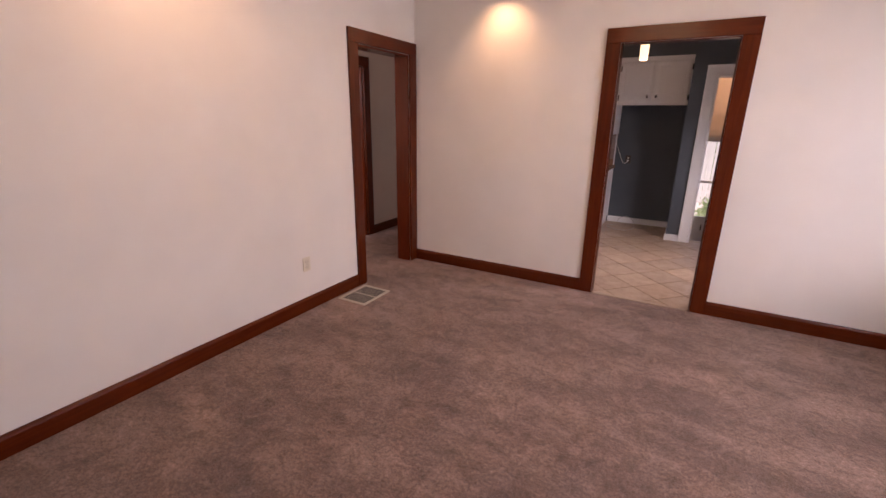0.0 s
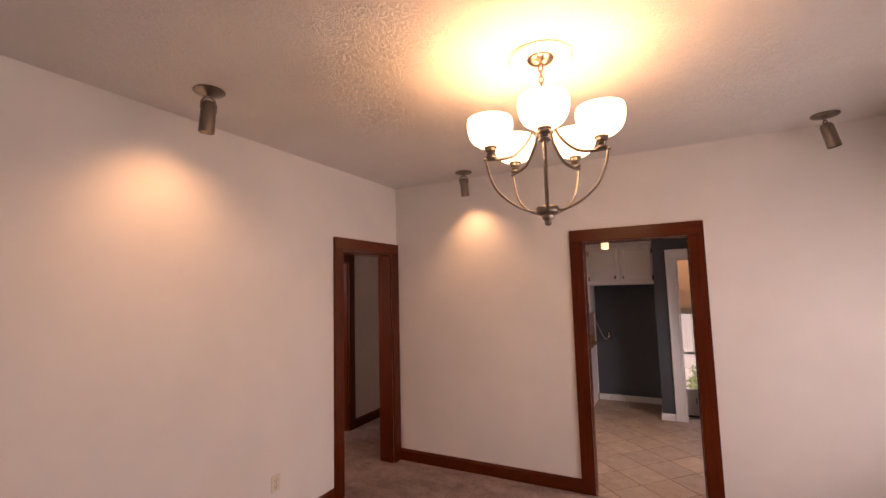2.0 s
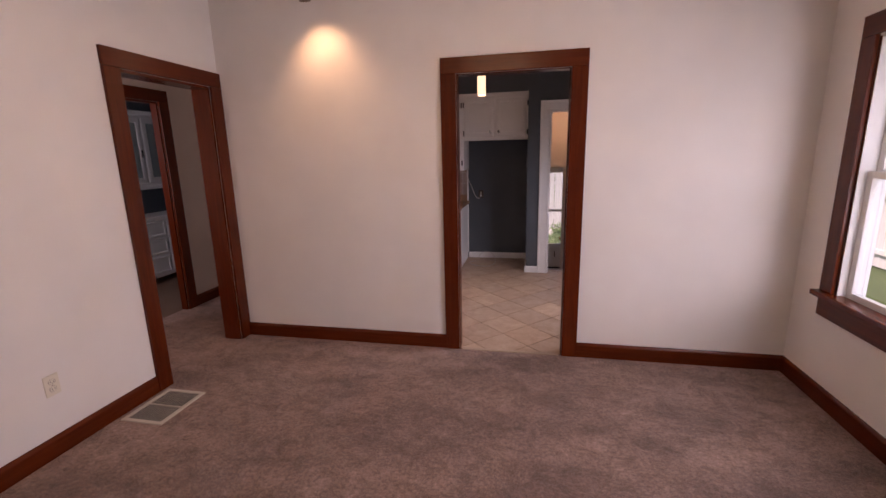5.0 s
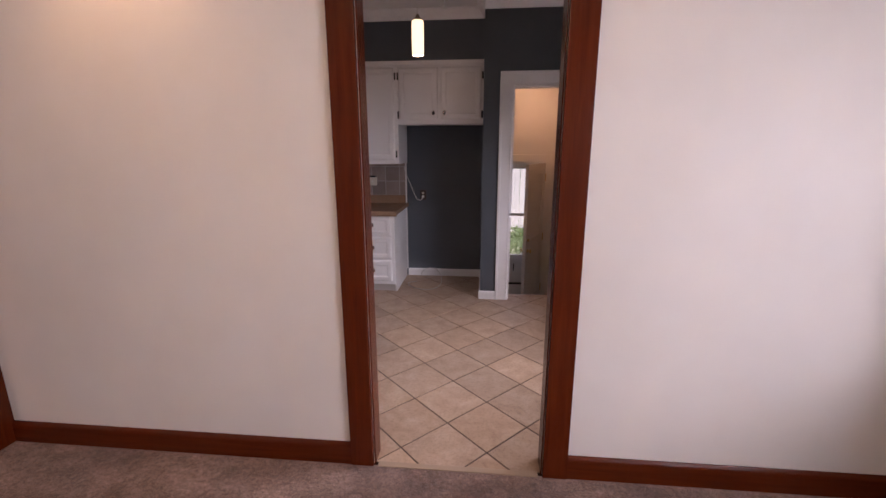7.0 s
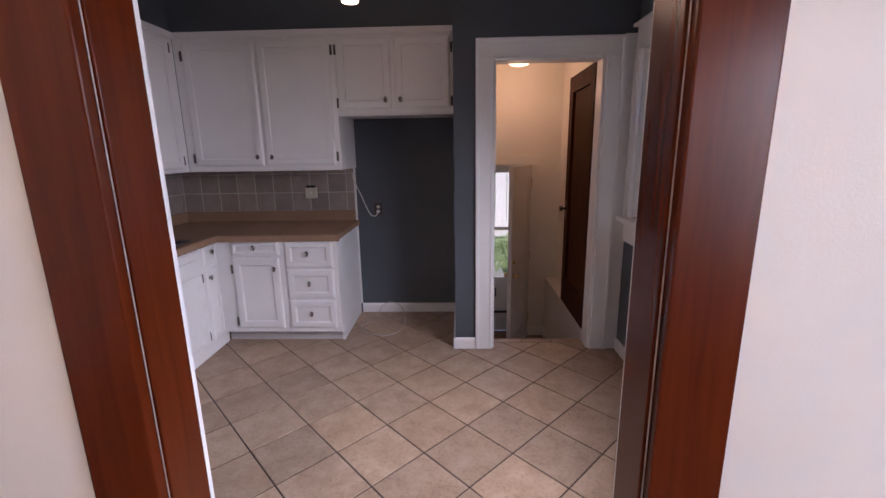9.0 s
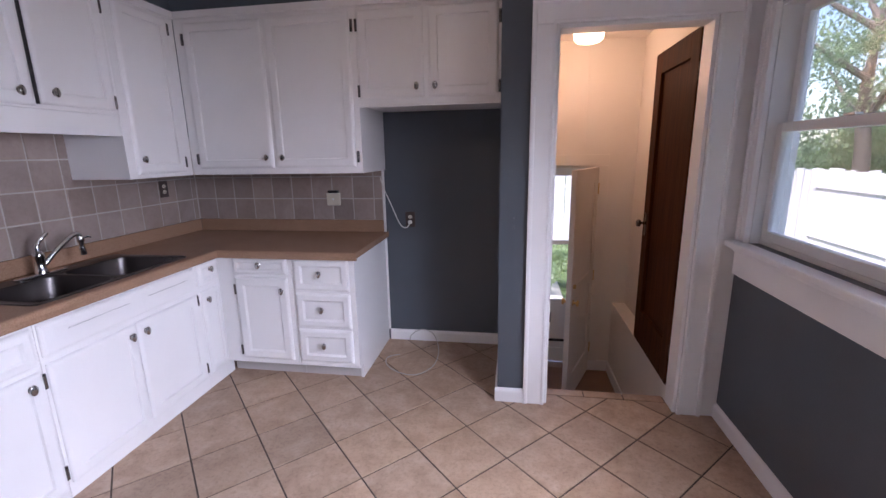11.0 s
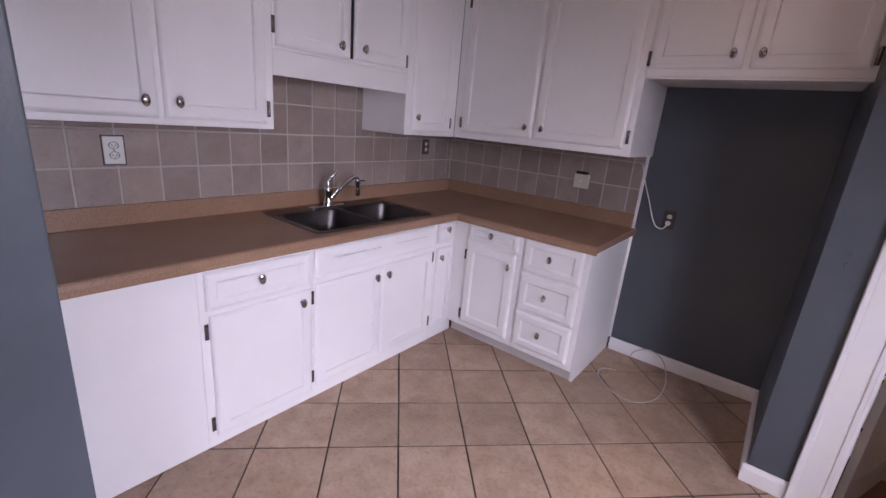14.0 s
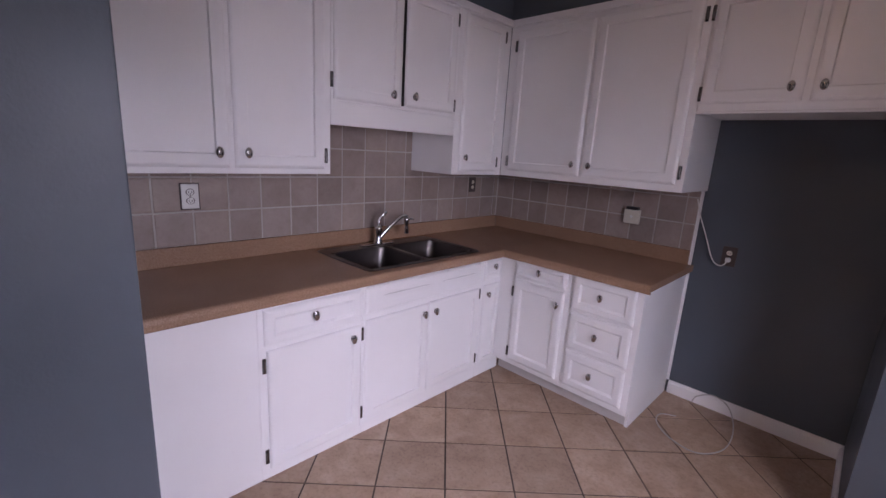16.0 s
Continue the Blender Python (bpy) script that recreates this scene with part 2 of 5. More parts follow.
def finish(bm, name, material, smooth=False):
    bmesh.ops.recalc_face_normals(bm, faces=bm.faces)
    me = bpy.data.meshes.new(name)
    if smooth:
        for f in bm.faces:
            f.smooth = True
    bm.to_mesh(me)
    bm.free()
    me.materials.append(material)
    if smooth:
        me.set_sharp_from_angle(angle=radians(40))
    return me


def part(name, bm, material, parent, label="", smooth=False):
    """One mesh, built in world places, as a part of its parent."""
    at = origin(parent)
    if at.length:
        bmesh.ops.translate(bm, vec=-at, verts=bm.verts)
    ob = new(name, finish(bm, name, material, smooth))
    ob.parent = parent
    return tagged(ob, label)


def thing(name, at, label, category, group=""):
    ob = new(name)
    ob.location = at
    ob.empty_display_size = 0.1
    return tagged(ob, label, category, group)


def lone(name, bm, material, label="", category="", group="", kind="", smooth=False, at=None):
    """A thing that is one mesh."""
    if at is not None:
        bmesh.ops.translate(bm, vec=-Vector(at), verts=bm.verts)
    ob = new(name, finish(bm, name, material, smooth))
    if at is not None:
        ob.location = at
    return tagged(ob, label, category, group, kind)


def structure(name, bm, material, label="", smooth=False):
    return lone(name, bm, material, label, kind="structure", smooth=smooth)


def box(x0, x1, y0, y1, z0, z1, bevel=0.0, bm=None, seg=2):
    own = bmesh.new()
    c = Matrix.LocRotScale(((x0 + x1) / 2, (y0 + y1) / 2, (z0 + z1) / 2), None, (abs(x1 - x0), abs(y1 - y0), abs(z1 - z0)))
    bmesh.ops.create_cube(own, size=1.0, matrix=c)
    if bevel:
        bmesh.ops.bevel(own, geom=own.edges[:], offset=bevel, segments=seg, affect="EDGES", profile=0.6)
    if bm is None:
        return own
    return join(bm, own)


def join(bm, other):
    me = bpy.data.meshes.new("join")
    other.to_mesh(me)
    other.free()
    bm.from_mesh(me)
    bpy.data.meshes.remove(me)
    return bm


def boxes(*rows, bevel=0.0):
    bm = bmesh.new()
    for r in rows:
        box(*r, bevel=bevel, bm=bm)
    return bm


def turned(profile, m=Matrix(), n=24, bm=None):
    """A body of revolution about z: profile is (radius, height) rows."""
    bm = bm or bmesh.new()
    rings = []
    for r, h in profile:
        if r < 1e-6:
            rings.append([bm.verts.new(m @ Vector((0, 0, h)))])
        else:
            rings.append([bm.verts.new(m @ Vector((r * math.cos(a), r * math.sin(a), h))) for a in (2 * math.pi * k / n for k in range(n))])
    for a, b in zip(rings, rings[1:]):
        for k in range(n):
            q = [a[k % len(a)], a[(k + 1) % len(a)], b[(k + 1) % len(b)], b[k % len(b)]]
            q = list(dict.fromkeys(q))
            if len(q) > 2:
                bm.faces.new(q)
    return bm


def tube(points, r, n=8, bm=None, closed=False):
    bm = bm or bmesh.new()
    pts = [Vector(p) for p in points]
    rings, side = [], None
    for i, p in enumerate(pts):
        d = (pts[min(i + 1, len(pts) - 1)] - pts[max(i - 1, 0)]).normalized()
        if side is None:
            side = d.orthogonal().normalized()
        side = (side - d * side.dot(d)).normalized()
        up = d.cross(side)
        rr = r[i] if isinstance(r, (list, tuple)) else r
        rings.append([bm.verts.new(p + rr * (math.cos(a) * side + math.sin(a) * up)) for a in (2 * math.pi * k / n for k in range(n))])
    for a, b in zip(rings, rings[1:]):
        for k in range(n):
            bm.faces.new((a[k], a[(k + 1) % n], b[(k + 1) % n], b[k]))
    bm.faces.new(rings[0])
    bm.faces.new(rings[-1])
    return bm


def smooth_path(points, steps=8):
    """Points along a Catmull-Rom curve."""
    p = [Vector(q) for q in points]
    p = [2 * p[0] - p[1]] + p + [2 * p[-1] - p[-2]]
    out = []
    for i in range(1, len(p) - 2):
        for k in range(steps):
            t = k / steps
            a, b, c, d = p[i - 1:i + 3]
            out.append(0.5 * (2 * b + (c - a) * t + (2 * a - 5 * b + 4 * c - d) * t * t + (3 * b - a - 3 * c + d) * t ** 3))
    return out + [p[-2]]


def rings_body(rings):
    """Closed body from rings of equal length, capped at both ends."""
    bm = bmesh.new()
    vs = [[bm.verts.new(p) for p in ring] for ring in rings]
    n = len(vs[0])
    for a, b in zip(vs, vs[1:]):
        for k in range(n):
            bm.faces.new((a[k], a[(k + 1) % n], b[(k + 1) % n], b[k]))
    bm.faces.new(vs[0])
    bm.faces.new(vs[-1])
    return bm


def front(face, at, u0, u1, z0, z1, deep=0.019, rail=0.055, sunk=0.012, raised=0.0, slope=0.004):
    """A panelled door or drawer front. face '+x', '-y' or '-x': the way it looks; at: the plane that its back lies on."""
    def place(u, z, n):
        return {"+x": (at + n, u, z), "-x": (at - n, u, z), "-y": (u, at - n, z), "+y": (u, at + n, z)}[face]

    rows = [(0, 0), (0, deep * 0.35), (0.003, deep * 0.62), (0.010, deep * 0.90), (0.017, deep)]
    if rail:
        rows += [(rail, deep), (rail + slope * 0.2, deep - sunk * 0.12), (rail + slope, deep - sunk * 0.94), (rail + slope + 0.003, deep - sunk)]
        if raised:
            rows += [(rail + 0.030, deep - sunk + raised)]
    return rings_body([
                       [place(*q, n) for q in ((u0 + i, z0 + i), (u1 - i, z0 + i), (u1 - i, z1 - i), (u0 + i, z1 - i))] for i, n in rows])


TOWARD = {"+x": pose(0, 0, 0, 0, 90, 0), "-y": pose(0, 0, 0, 90, 0, 0), "-x": pose(0, 0, 0, 0, -90, 0), "+y": pose(0, 0, 0, -90, 0, 0)}


def knob(face, at, parent, r=0.016):
    across = (0.84, 1, 1.26, 1) if face[1] == "y" else (1, 0.84, 1.26, 1)
    m = Matrix.Translation(at) @ Matrix.Diagonal(across) @ TOWARD[face]
    bm = turned([(0, 0), (r * 0.66, 0), (r * 0.55, 0.002), (r * 0.36, 0.006), (r * 0.40, 0.010), (r * 0.9, 0.013), (r, 0.0165), (r * 0.93, 0.0205), (r * 0.66, 0.0235), (r * 0.3, 0.025), (0, 0.0253)], m, 18)
    return part("knob", bm, PEWTER, parent, "oval brushed pewter knob", True)


def cup_hinge(face, at, parent):
    x, y, z = at
    if face in ("+x", "-x"):
        s = 1 if face == "+x" else -1
        bm = boxes((x, x + s * 0.006, y - 0.009, y + 0.009, z - 0.036, z + 0.036), bevel=0.003)
        tube([(x + s * 0.005, y, z - 0.028), (x + s * 0.005, y, z + 0.028)], 0.0075, 10, bm)
    else:
        bm = boxes((x - 0.009, x + 0.009, y - 0.006, y, z - 0.036, z + 0.036), bevel=0.003)
        tube([(x, y - 0.005, z - 0.028), (x, y - 0.005, z + 0.028)], 0.0075, 10, bm)
    return part("hinge", bm, HINGE, parent, "worn steel hinge", True)


def sheet(us, vs, gone, place):
    """A board on a grid of us and vs with the cells that gone(u, v) tells left out, as one closed mesh; place(u, v, side) gives a corner."""
    bm = bmesh.new()
    corner = {}

    def at(i, j, k):
        if (i, j, k) not in corner:
            corner[i, j, k] = bm.verts.new(place(us[i], vs[j], k))
        return corner[i, j, k]

    full = {(i, j) for i in range(len(us) - 1) for j in range(len(vs) - 1) if not gone((us[i] + us[i + 1]) / 2, (vs[j] + vs[j + 1]) / 2)}
    for i, j in sorted(full):
        for k in (0, 1):
            bm.faces.new((at(i, j, k), at(i + 1, j, k), at(i + 1, j + 1, k), at(i, j + 1, k)))
        for near, a, b in (((i - 1, j), (i, j), (i, j + 1)), ((i + 1, j), (i + 1, j), (i + 1, j + 1)), ((i, j - 1), (i, j), (i + 1, j)), ((i, j + 1), (i, j + 1), (i + 1, j + 1))):
            if near not in full:
                bm.faces.new((at(*a, 0), at(*b, 0), at(*b, 1), at(*a, 1)))
    return bm


def holed(u0, u1, z0, z1, holes, place):
    us = sorted({u0, u1, *(h[0] for h in holes), *(h[1] for h in holes)})
    zs = sorted({z0, z1, *(h[2] for h in holes), *(h[3] for h in holes)})
    return sheet(us, zs, lambda u, z: any(a < u < b and c < z < d for a, b, c, d in holes), place)


def wall_x(name, x0, x1, y0, y1, z0, z1, holes, material, label=""):
    """A wall that runs along y, with holes (y0, y1, z0, z1)."""
    return structure(name, holed(y0, y1, z0, z1, holes, lambda u, z, k: ((x0, x1)[k], u, z)), material, label)


def wall_y(name, y0, y1, x0, x1, z0, z1, holes, material, label=""):
    return structure(name, holed(x0, x1, z0, z1, holes, lambda u, z, k: (u, (y0, y1)[k], z)), material, label)


# ---- the plan ----
LW, RW, FW, BW = -2.71, 1.705, 4.062, -2.4          # living room faces
TOP, KTOP = 2.945, 2.88                            # ceilings
KL, KR, KB, KS = -2.722, 1.045, 7.38, 4.16         # kitchen faces
DX0, DX1, DTOP = -0.695, 0.136, 2.192               # doorway to the kitchen
HY0, HY1 = 3.14, 3.947                             # doorway to the hall
SX0, SX1, STOP = 0.08, 0.838, 2.13                 # doorway to the back stairs
STUB, STUBX = 6.572, -0.197
HALL = -3.83
FY0, FY1 = 3.81, 4.57                              # doorway beyond the hall
LAND, FAR = -0.66, 8.30
WY0, WY1 = 1.60, 3.65                              # living room window
UP, OUT = 0.683, 2.19
KW = [(5.56, 6.47), (4.33, 5.24)]                  # kitchen windows
KW0, KW1 = 1.042, 2.14

# living room
wall_x("wall_living_west", LW - 0.075, LW, BW, FW, 0, TOP, [(HY0, HY1, 0, DTOP)], WALL)
wall_y("wall_living_north", FW, FW + 0.07, LW - 0.15, RW + 0.15, 0, TOP, [(DX0, DX1, 0, DTOP)], WALL)
wall_x("wall_living_east", RW, RW + 0.15, BW, FW, 0, TOP, [(WY0, WY1, UP, OUT), (-0.7, 1.1, UP, OUT)], WALL)
wall_y("wall_living_south", BW - 0.12, BW, LW - 0.15, RW + 0.15, 0, TOP, [], WALL)
structure("ceiling_living", box(LW - 0.15, RW + 0.15, BW - 0.12, FW + 0.07, TOP, TOP + 0.1), CEIL)
structure("floor_living", box(LW - 0.15, RW + 0.1, BW - 0.1, FW - 0.012, -0.12, 0.0), CARPET, "taupe brown cut pile carpet with worn lanes")

# hall
wall_x("wall_hall_east", LW - 0.15, LW - 0.075, 1.5, 6.2, 0, TOP, [(HY0, HY1, 0, DTOP)], WALL)
wall_x("wall_hall_west", HALL - 0.06, HALL, 1.5, 6.2, 0, TOP, [(FY0, FY1, 0, DTOP)], WALL)
wall_y("wall_hall_north", 6.2, 6.3, HALL - 0.12, LW - 0.075, 0, TOP, [], WALL)
wall_y("wall_hall_south", 1.4, 1.5, HALL - 0.12, LW - 0.075, 0, TOP, [], WALL)
structure("ceiling_hall", box(HALL - 0.12, LW - 0.15, 1.4, 6.3, TOP, TOP + 0.1), CEIL)
structure("floor_hall", box(HALL - 0.06, LW - 0.15, 1.4, 6.3, -0.12, 0.0), CARPET, "taupe brown cut pile carpet")
# the room beyond the hall
wall_x("wall_far_room_west", -5.55, -5.45, 2.9, 6.6, 0, TOP, [], BLUE)
wall_y("wall_far_room_north", 6.6, 6.7, -5.55, HALL - 0.12, 0, TOP, [], BLUE)
wall_y("wall_far_room_south", 2.8, 2.9, -5.55, HALL - 0.12, 0, TOP, [], BLUE)
wall_x("wall_far_room_east", HALL - 0.07, HALL - 0.06, 2.9, 6.6, 0, TOP, [(FY0, FY1, 0, DTOP)], BLUE)
structure("ceiling_far_room", box(-5.55, HALL - 0.12, 2.8, 6.7, TOP, TOP + 0.1), CEIL)
structure("floor_far_room", box(-5.55, HALL - 0.06, 2.8, 6.7, -0.12, -0.004), LINO)

# kitchen
wall_x("wall_kitchen_west", KL - 0.025, KL, KS, KB + 0.1, 0, KTOP, [], BLUE)
wall_y("wall_kitchen_south", FW + 0.07, KS, LW - 0.075, 1.3, 0, KTOP, [(DX0, DX1, 0, DTOP)], BLUE)
wall_y("wall_kitchen_north", KB, KB + 0.1, KL - 0.025, -0.08, 0, KTOP, [], BLUE)
wall_x("wall_kitchen_east", KR, KR + 0.15, KS, 6.70, 0, KTOP, [(a, b, KW0, KW1) for a, b in KW], BLUE)
wall_y("wall_stair_door", STUB, STUB + 0.06, STUBX, KR, 0, KTOP, [(SX0, SX1, 0, STOP)], BLUE)
structure("wall_alcove", box(STUBX, -0.08, STUB + 0.06, KB, 0, KTOP), BLUE)
structure("wall_pantry", box(KL, -1.30, KS, 4.465, 0, KTOP, 0.004), BLUE, "slate blue painted pantry wall with a sharp corner")
structure("ceiling_kitchen", box(KL - 0.025, 1.3, FW + 0.07, KB + 0.1, KTOP, KTOP + 0.1), CEIL)
# bulkheads above the wall cabinets
structure("wall_bulkhead_west", box(KL, -2.326, 4.473, KB, 2.412, KTOP), BLUE)
structure("wall_bulkhead_north", box(-2.326, STUBX, 6.872, KB, 2.412, KTOP), BLUE)


def crown(name, a, b, inward):
    """Cove moulding under the kitchen ceiling from a to b, leaning inward."""
    a, b, n = Vector((*a, 0)), Vector((*b, 0)), Vector((*inward, 0))
    prof = [(0, 2.788), (0.012, 2.788), (0.018, 2.80), (0.03, 2.825), (0.062, 2.858), (0.075, 2.868), (0.078, KTOP), (0, KTOP)]
    return structure(name, rings_body([[p + n * d + Vector((0, 0, z)) for d, z in prof] for p in (a, b)]), TRIMW)


crown("trim_crown_a", (-2.326, 6.872), (STUBX, 6.872), (0, -1))
crown("trim_crown_b", (-2.326, 4.473), (-2.326, 6.872), (1, 0))
crown("trim_crown_c", (STUBX, STUB), (KR, STUB), (0, -1))
crown("trim_crown_d", (KR, KS), (KR, STUB), (-1, 0))
crown("trim_crown_e", (STUBX, STUB), (STUBX, 6.872), (-1, 0))

# back stairs
wall_x("wall_stair_west", -0.08, -0.05, STUB + 0.06, FAR, LAND - 0.2, 2.43, [], STAIRW)
wall_x("wall_stair_east", 0.965, 1.045, 6.70, FAR + 0.12, LAND - 0.2, 2.43, [], STAIRW)
structure("wall_stair_ledge", box(0.845, 0.965, 6.70, FAR, LAND - 0.1, 0.062, 0.006), STAIRW, "white painted ledge along the stair wall")
wall_y("wall_stair_north", FAR, FAR + 0.12, -0.2, 0.965, LAND - 0.2, 2.43, [(-0.14, 0.618, LAND, 1.365)], STAIRW)
wall_y("wall_stair_south", STUB + 0.06, STUB + 0.125, -0.08, KR, 0, 2.43, [(SX0, SX1, 0, STOP)], STAIRW)
structure("ceiling_stair", box(-0.1, 1.045, STUB + 0.07, FAR + 0.1, 2.43, 2.5), STAIRW)
structure("floor_landing", box(-0.08, 0.965, 7.25, FAR + 0.12, LAND - 0.1, LAND), LINO, "brown linoleum landing floor")
for k, name in enumerate(("stair_step_1", "stair_step_2", "stair_step_3")):
    z = -0.165 * (k + 1)
    structure(name, box(-0.05, 0.845, 6.74 + 0.23 * k, 6.99 + 0.23 * k, z - 0.165, z, 0.008), LINO, "brown linoleum stair step")
groove = boxes((0.515, 0.523, FAR - 0.006, FAR - 0.001, 1.46, 2.43), (0.20, 0.207, FAR - 0.006, FAR - 0.001, 1.46, 2.43))
structure("trim_panel_batten", groove, STAIRW)



# ---- trim of the living room ----
def casing(name, plane, face, u0, u1, top, w=0.115, t=0.024, materials=(TRIM, TRIMH)):
    """Door casing of two legs and a head, square-cut, with a small rounded edge."""
    ob = new(name)
    tagged(ob, "reddish brown stained wooden door casing" if materials[0] == TRIM else "white painted door casing", kind="structure")

    def put(nm, a, b, c, d, m):
        lo, hi = sorted((plane, plane + t * (1 if face[0] == "+" else -1)))
        bm = box(lo, hi, a, b, c, d, 0.004) if face[1] == "x" else box(a, b, lo, hi, c, d, 0.004)
        part(nm, bm, m, ob)

    put("leg", u0 - w, u0, 0, top, materials[0])
    put("leg", u1, u1 + w, 0, top, materials[0])
    put("head", u0 - w, u1 + w, top + 0.001, top + w, materials[1])
    return ob


def jamb(name, axis, a0, a1, u0, u1, top, m, mh, t=0.02):
    """The boards that line an opening through a wall."""
    ob = tagged(new(name), "wooden lining of a door opening", kind="structure")
    if axis == "y":
        part("side", box(u0 + 0.001, u0 + t, a0, a1, 0, top, 0.002), m, ob)
        part("side", box(u1 - t, u1 - 0.001, a0, a1, 0, top, 0.002), m, ob)
        part("top", box(u0 + t, u1 - t, a0, a1, top - t, top, 0.002), mh, ob)
    else:
        part("side", box(a0, a1, u0 - t + 0.021, u0 + t, 0, top, 0.002), m, ob)
        part("side", box(a0, a1, u1 - t, u1 + t - 0.021, 0, top, 0.002), m, ob)
        part("top", box(a0, a1, u0 + t, u1 - t, top - t, top, 0.002), mh, ob)
    return ob


casing("trim_door_kitchen", FW, "-y", DX0, DX1, DTOP)
casing("trim_door_kitchen_inner", KS, "+y", DX0, DX1, DTOP, materials=(TRIMW, TRIMW))
jamb("door_jamb_1", "y", FW - 0.001, KS + 0.001, DX0, DX1, DTOP, TRIM, TRIMH, 0.007)
casing("trim_door_hall", LW, "+x", HY0, HY1, DTOP, materials=(TRIM, TRIMY))
casing("trim_door_hall_inner", LW - 0.15, "-x", HY0, HY1, DTOP, materials=(TRIM, TRIMY))
jamb("door_jamb_2", "x", LW - 0.151, LW + 0.001, HY0, HY1, DTOP, TRIM, TRIMY)
casing("trim_door_far", HALL, "+x", FY0, FY1, DTOP, materials=(TRIM, TRIMY))
jamb("door_jamb_3", "x", HALL - 0.071, HALL + 0.001, FY0, FY1, DTOP, TRIM, TRIMY)

BASE = 0.118


def baseboard(name, a, b, inward, h=BASE, t=0.018, m=TRIMH, label="reddish brown stained wooden baseboard"):
    a, b, n = Vector((*a, 0)), Vector((*b, 0)), Vector((*inward, 0))
    prof = [(0, 0), (t, 0), (t, h - 0.022), (t - 0.003, h - 0.012), (t - 0.009, h - 0.003), (t - 0.012, h), (0, h)]
    return structure(name, rings_body([[p + n * d + Vector((0, 0, z)) for d, z in prof] for p in (a, b)]), m, label)


baseboard("baseboard_north_a", (LW, FW), (DX0 - 0.115, FW), (0, -1))
baseboard("baseboard_north_b", (DX1 + 0.115, FW), (RW, FW), (0, -1))
baseboard("baseboard_west", (LW, BW), (LW, HY0 - 0.115), (1, 0), m=TRIMY)
baseboard("baseboard_east", (RW, BW), (RW, FW - 0.018), (-1, 0), m=TRIMY)
baseboard("baseboard_south", (LW + 0.018, BW), (RW - 0.018, BW), (0, 1))
baseboard("baseboard_hall_a", (HALL, FY1 + 0.115), (HALL, 6.2), (1, 0), m=TRIMY)
baseboard("baseboard_hall_b", (HALL, 1.5), (HALL, FY0 - 0.115), (1, 0), m=TRIMY)
structure("threshold_strip", box(DX0 + 0.02, DX1 - 0.02, FW - 0.022, FW + 0.012, -0.01, 0.005, 0.0025), EDGING, "thin tan edging strip between carpet and tile")


# ---- windows ----
def window_unit(name, x_in, x_out, y0, y1, z0, z1, sash, label):
    """A double-hung window in an east wall: lining, two sashes with panes, a lock on the meeting rail."""
    ob = tagged(new(name), label, kind="structure")
    lining = boxes((x_in + 0.001, x_out, y0, y0 + 0.02, z0, z1), (x_in + 0.001, x_out, y1 - 0.02, y1, z0, z1),
                   (x_in + 0.001, x_out, y0 + 0.02, y1 - 0.02, z1 - 0.02, z1), (x_in + 0.04, x_out + 0.03, y0 + 0.02, y1 - 0.02, z0, z0 + 0.022))
    part("window_frame", lining, sash, ob)
    mid = (z0 + z1) / 2 + 0.005
    a, b = y0 + 0.02, y1 - 0.02
    for nm, xs, lo, hi in (("lower_sash", x_in + 0.045, z0 + 0.022, mid + 0.02), ("upper_sash", x_in + 0.085, mid - 0.02, z1 - 0.02)):
        w = 0.042
        s = part(nm, boxes((xs, xs + 0.034, a, a + w, lo, hi), (xs, xs + 0.034, b - w, b, lo, hi),
                           (xs, xs + 0.034, a + w, b - w, lo, lo + 0.045), (xs, xs + 0.034, a + w, b - w, hi - 0.04, hi), bevel=0.003), VINYL, ob)
        pane = part("pane", box(xs + 0.015, xs + 0.019, a + w - 0.004, b - w + 0.004, lo + 0.041, hi - 0.036), GLASS, s, "clear window pane")
        pane.visible_shadow = False
    part("sash_lock", boxes((x_in + 0.048, x_in + 0.076, (y0 + y1) / 2 - 0.03, (y0 + y1) / 2 + 0.03, mid + 0.02, mid + 0.032), bevel=0.004), PEWTER, ob)
    return ob


window_unit("window_1", RW, RW + 0.15, (WY0 + WY1) / 2 + 0.06, WY1, UP, OUT, VINYL, "assumed white double-hung window, out of view in a dark wooden casing")
window_unit("window_2", RW, RW + 0.15, WY0, (WY0 + WY1) / 2 - 0.06, UP, OUT, VINYL, "assumed white double-hung window, out of view in a dark wooden casing")
structure("wall_mullion", box(RW, RW + 0.15, (WY0 + WY1) / 2 - 0.06, (WY0 + WY1) / 2 + 0.06, UP, OUT), TRIM)
# assumed window beside the camera, added to let side light in
window_unit("window_3", RW, RW + 0.15, -0.7, 1.1, UP, OUT, VINYL, "assumed white double-hung window, out of view")
lt = tagged(new("trim_window_living"), "reddish brown stained wooden window casing with sill", kind="structure")
part("leg", box(RW - 0.024, RW, WY1, WY1 + 0.11, UP + 0.035, OUT, 0.004), TRIM, lt)
part("leg", box(RW - 0.024, RW, WY0 - 0.11, WY0, UP + 0.035, OUT, 0.004), TRIM, lt)
part("head", box(RW - 0.024, RW, WY0 - 0.11, WY1 + 0.11, OUT + 0.001, OUT + 0.115, 0.004), TRIMY, lt)
part("window_sill", box(RW - 0.065, RW + 0.04, WY0 - 0.13, WY1 + 0.13, UP, UP + 0.034, 0.008), TRIMY, lt)
part("apron", box(RW - 0.022, RW, WY0 - 0.11, WY1 + 0.11, UP - 0.125, UP - 0.001, 0.004), TRIMY, lt)
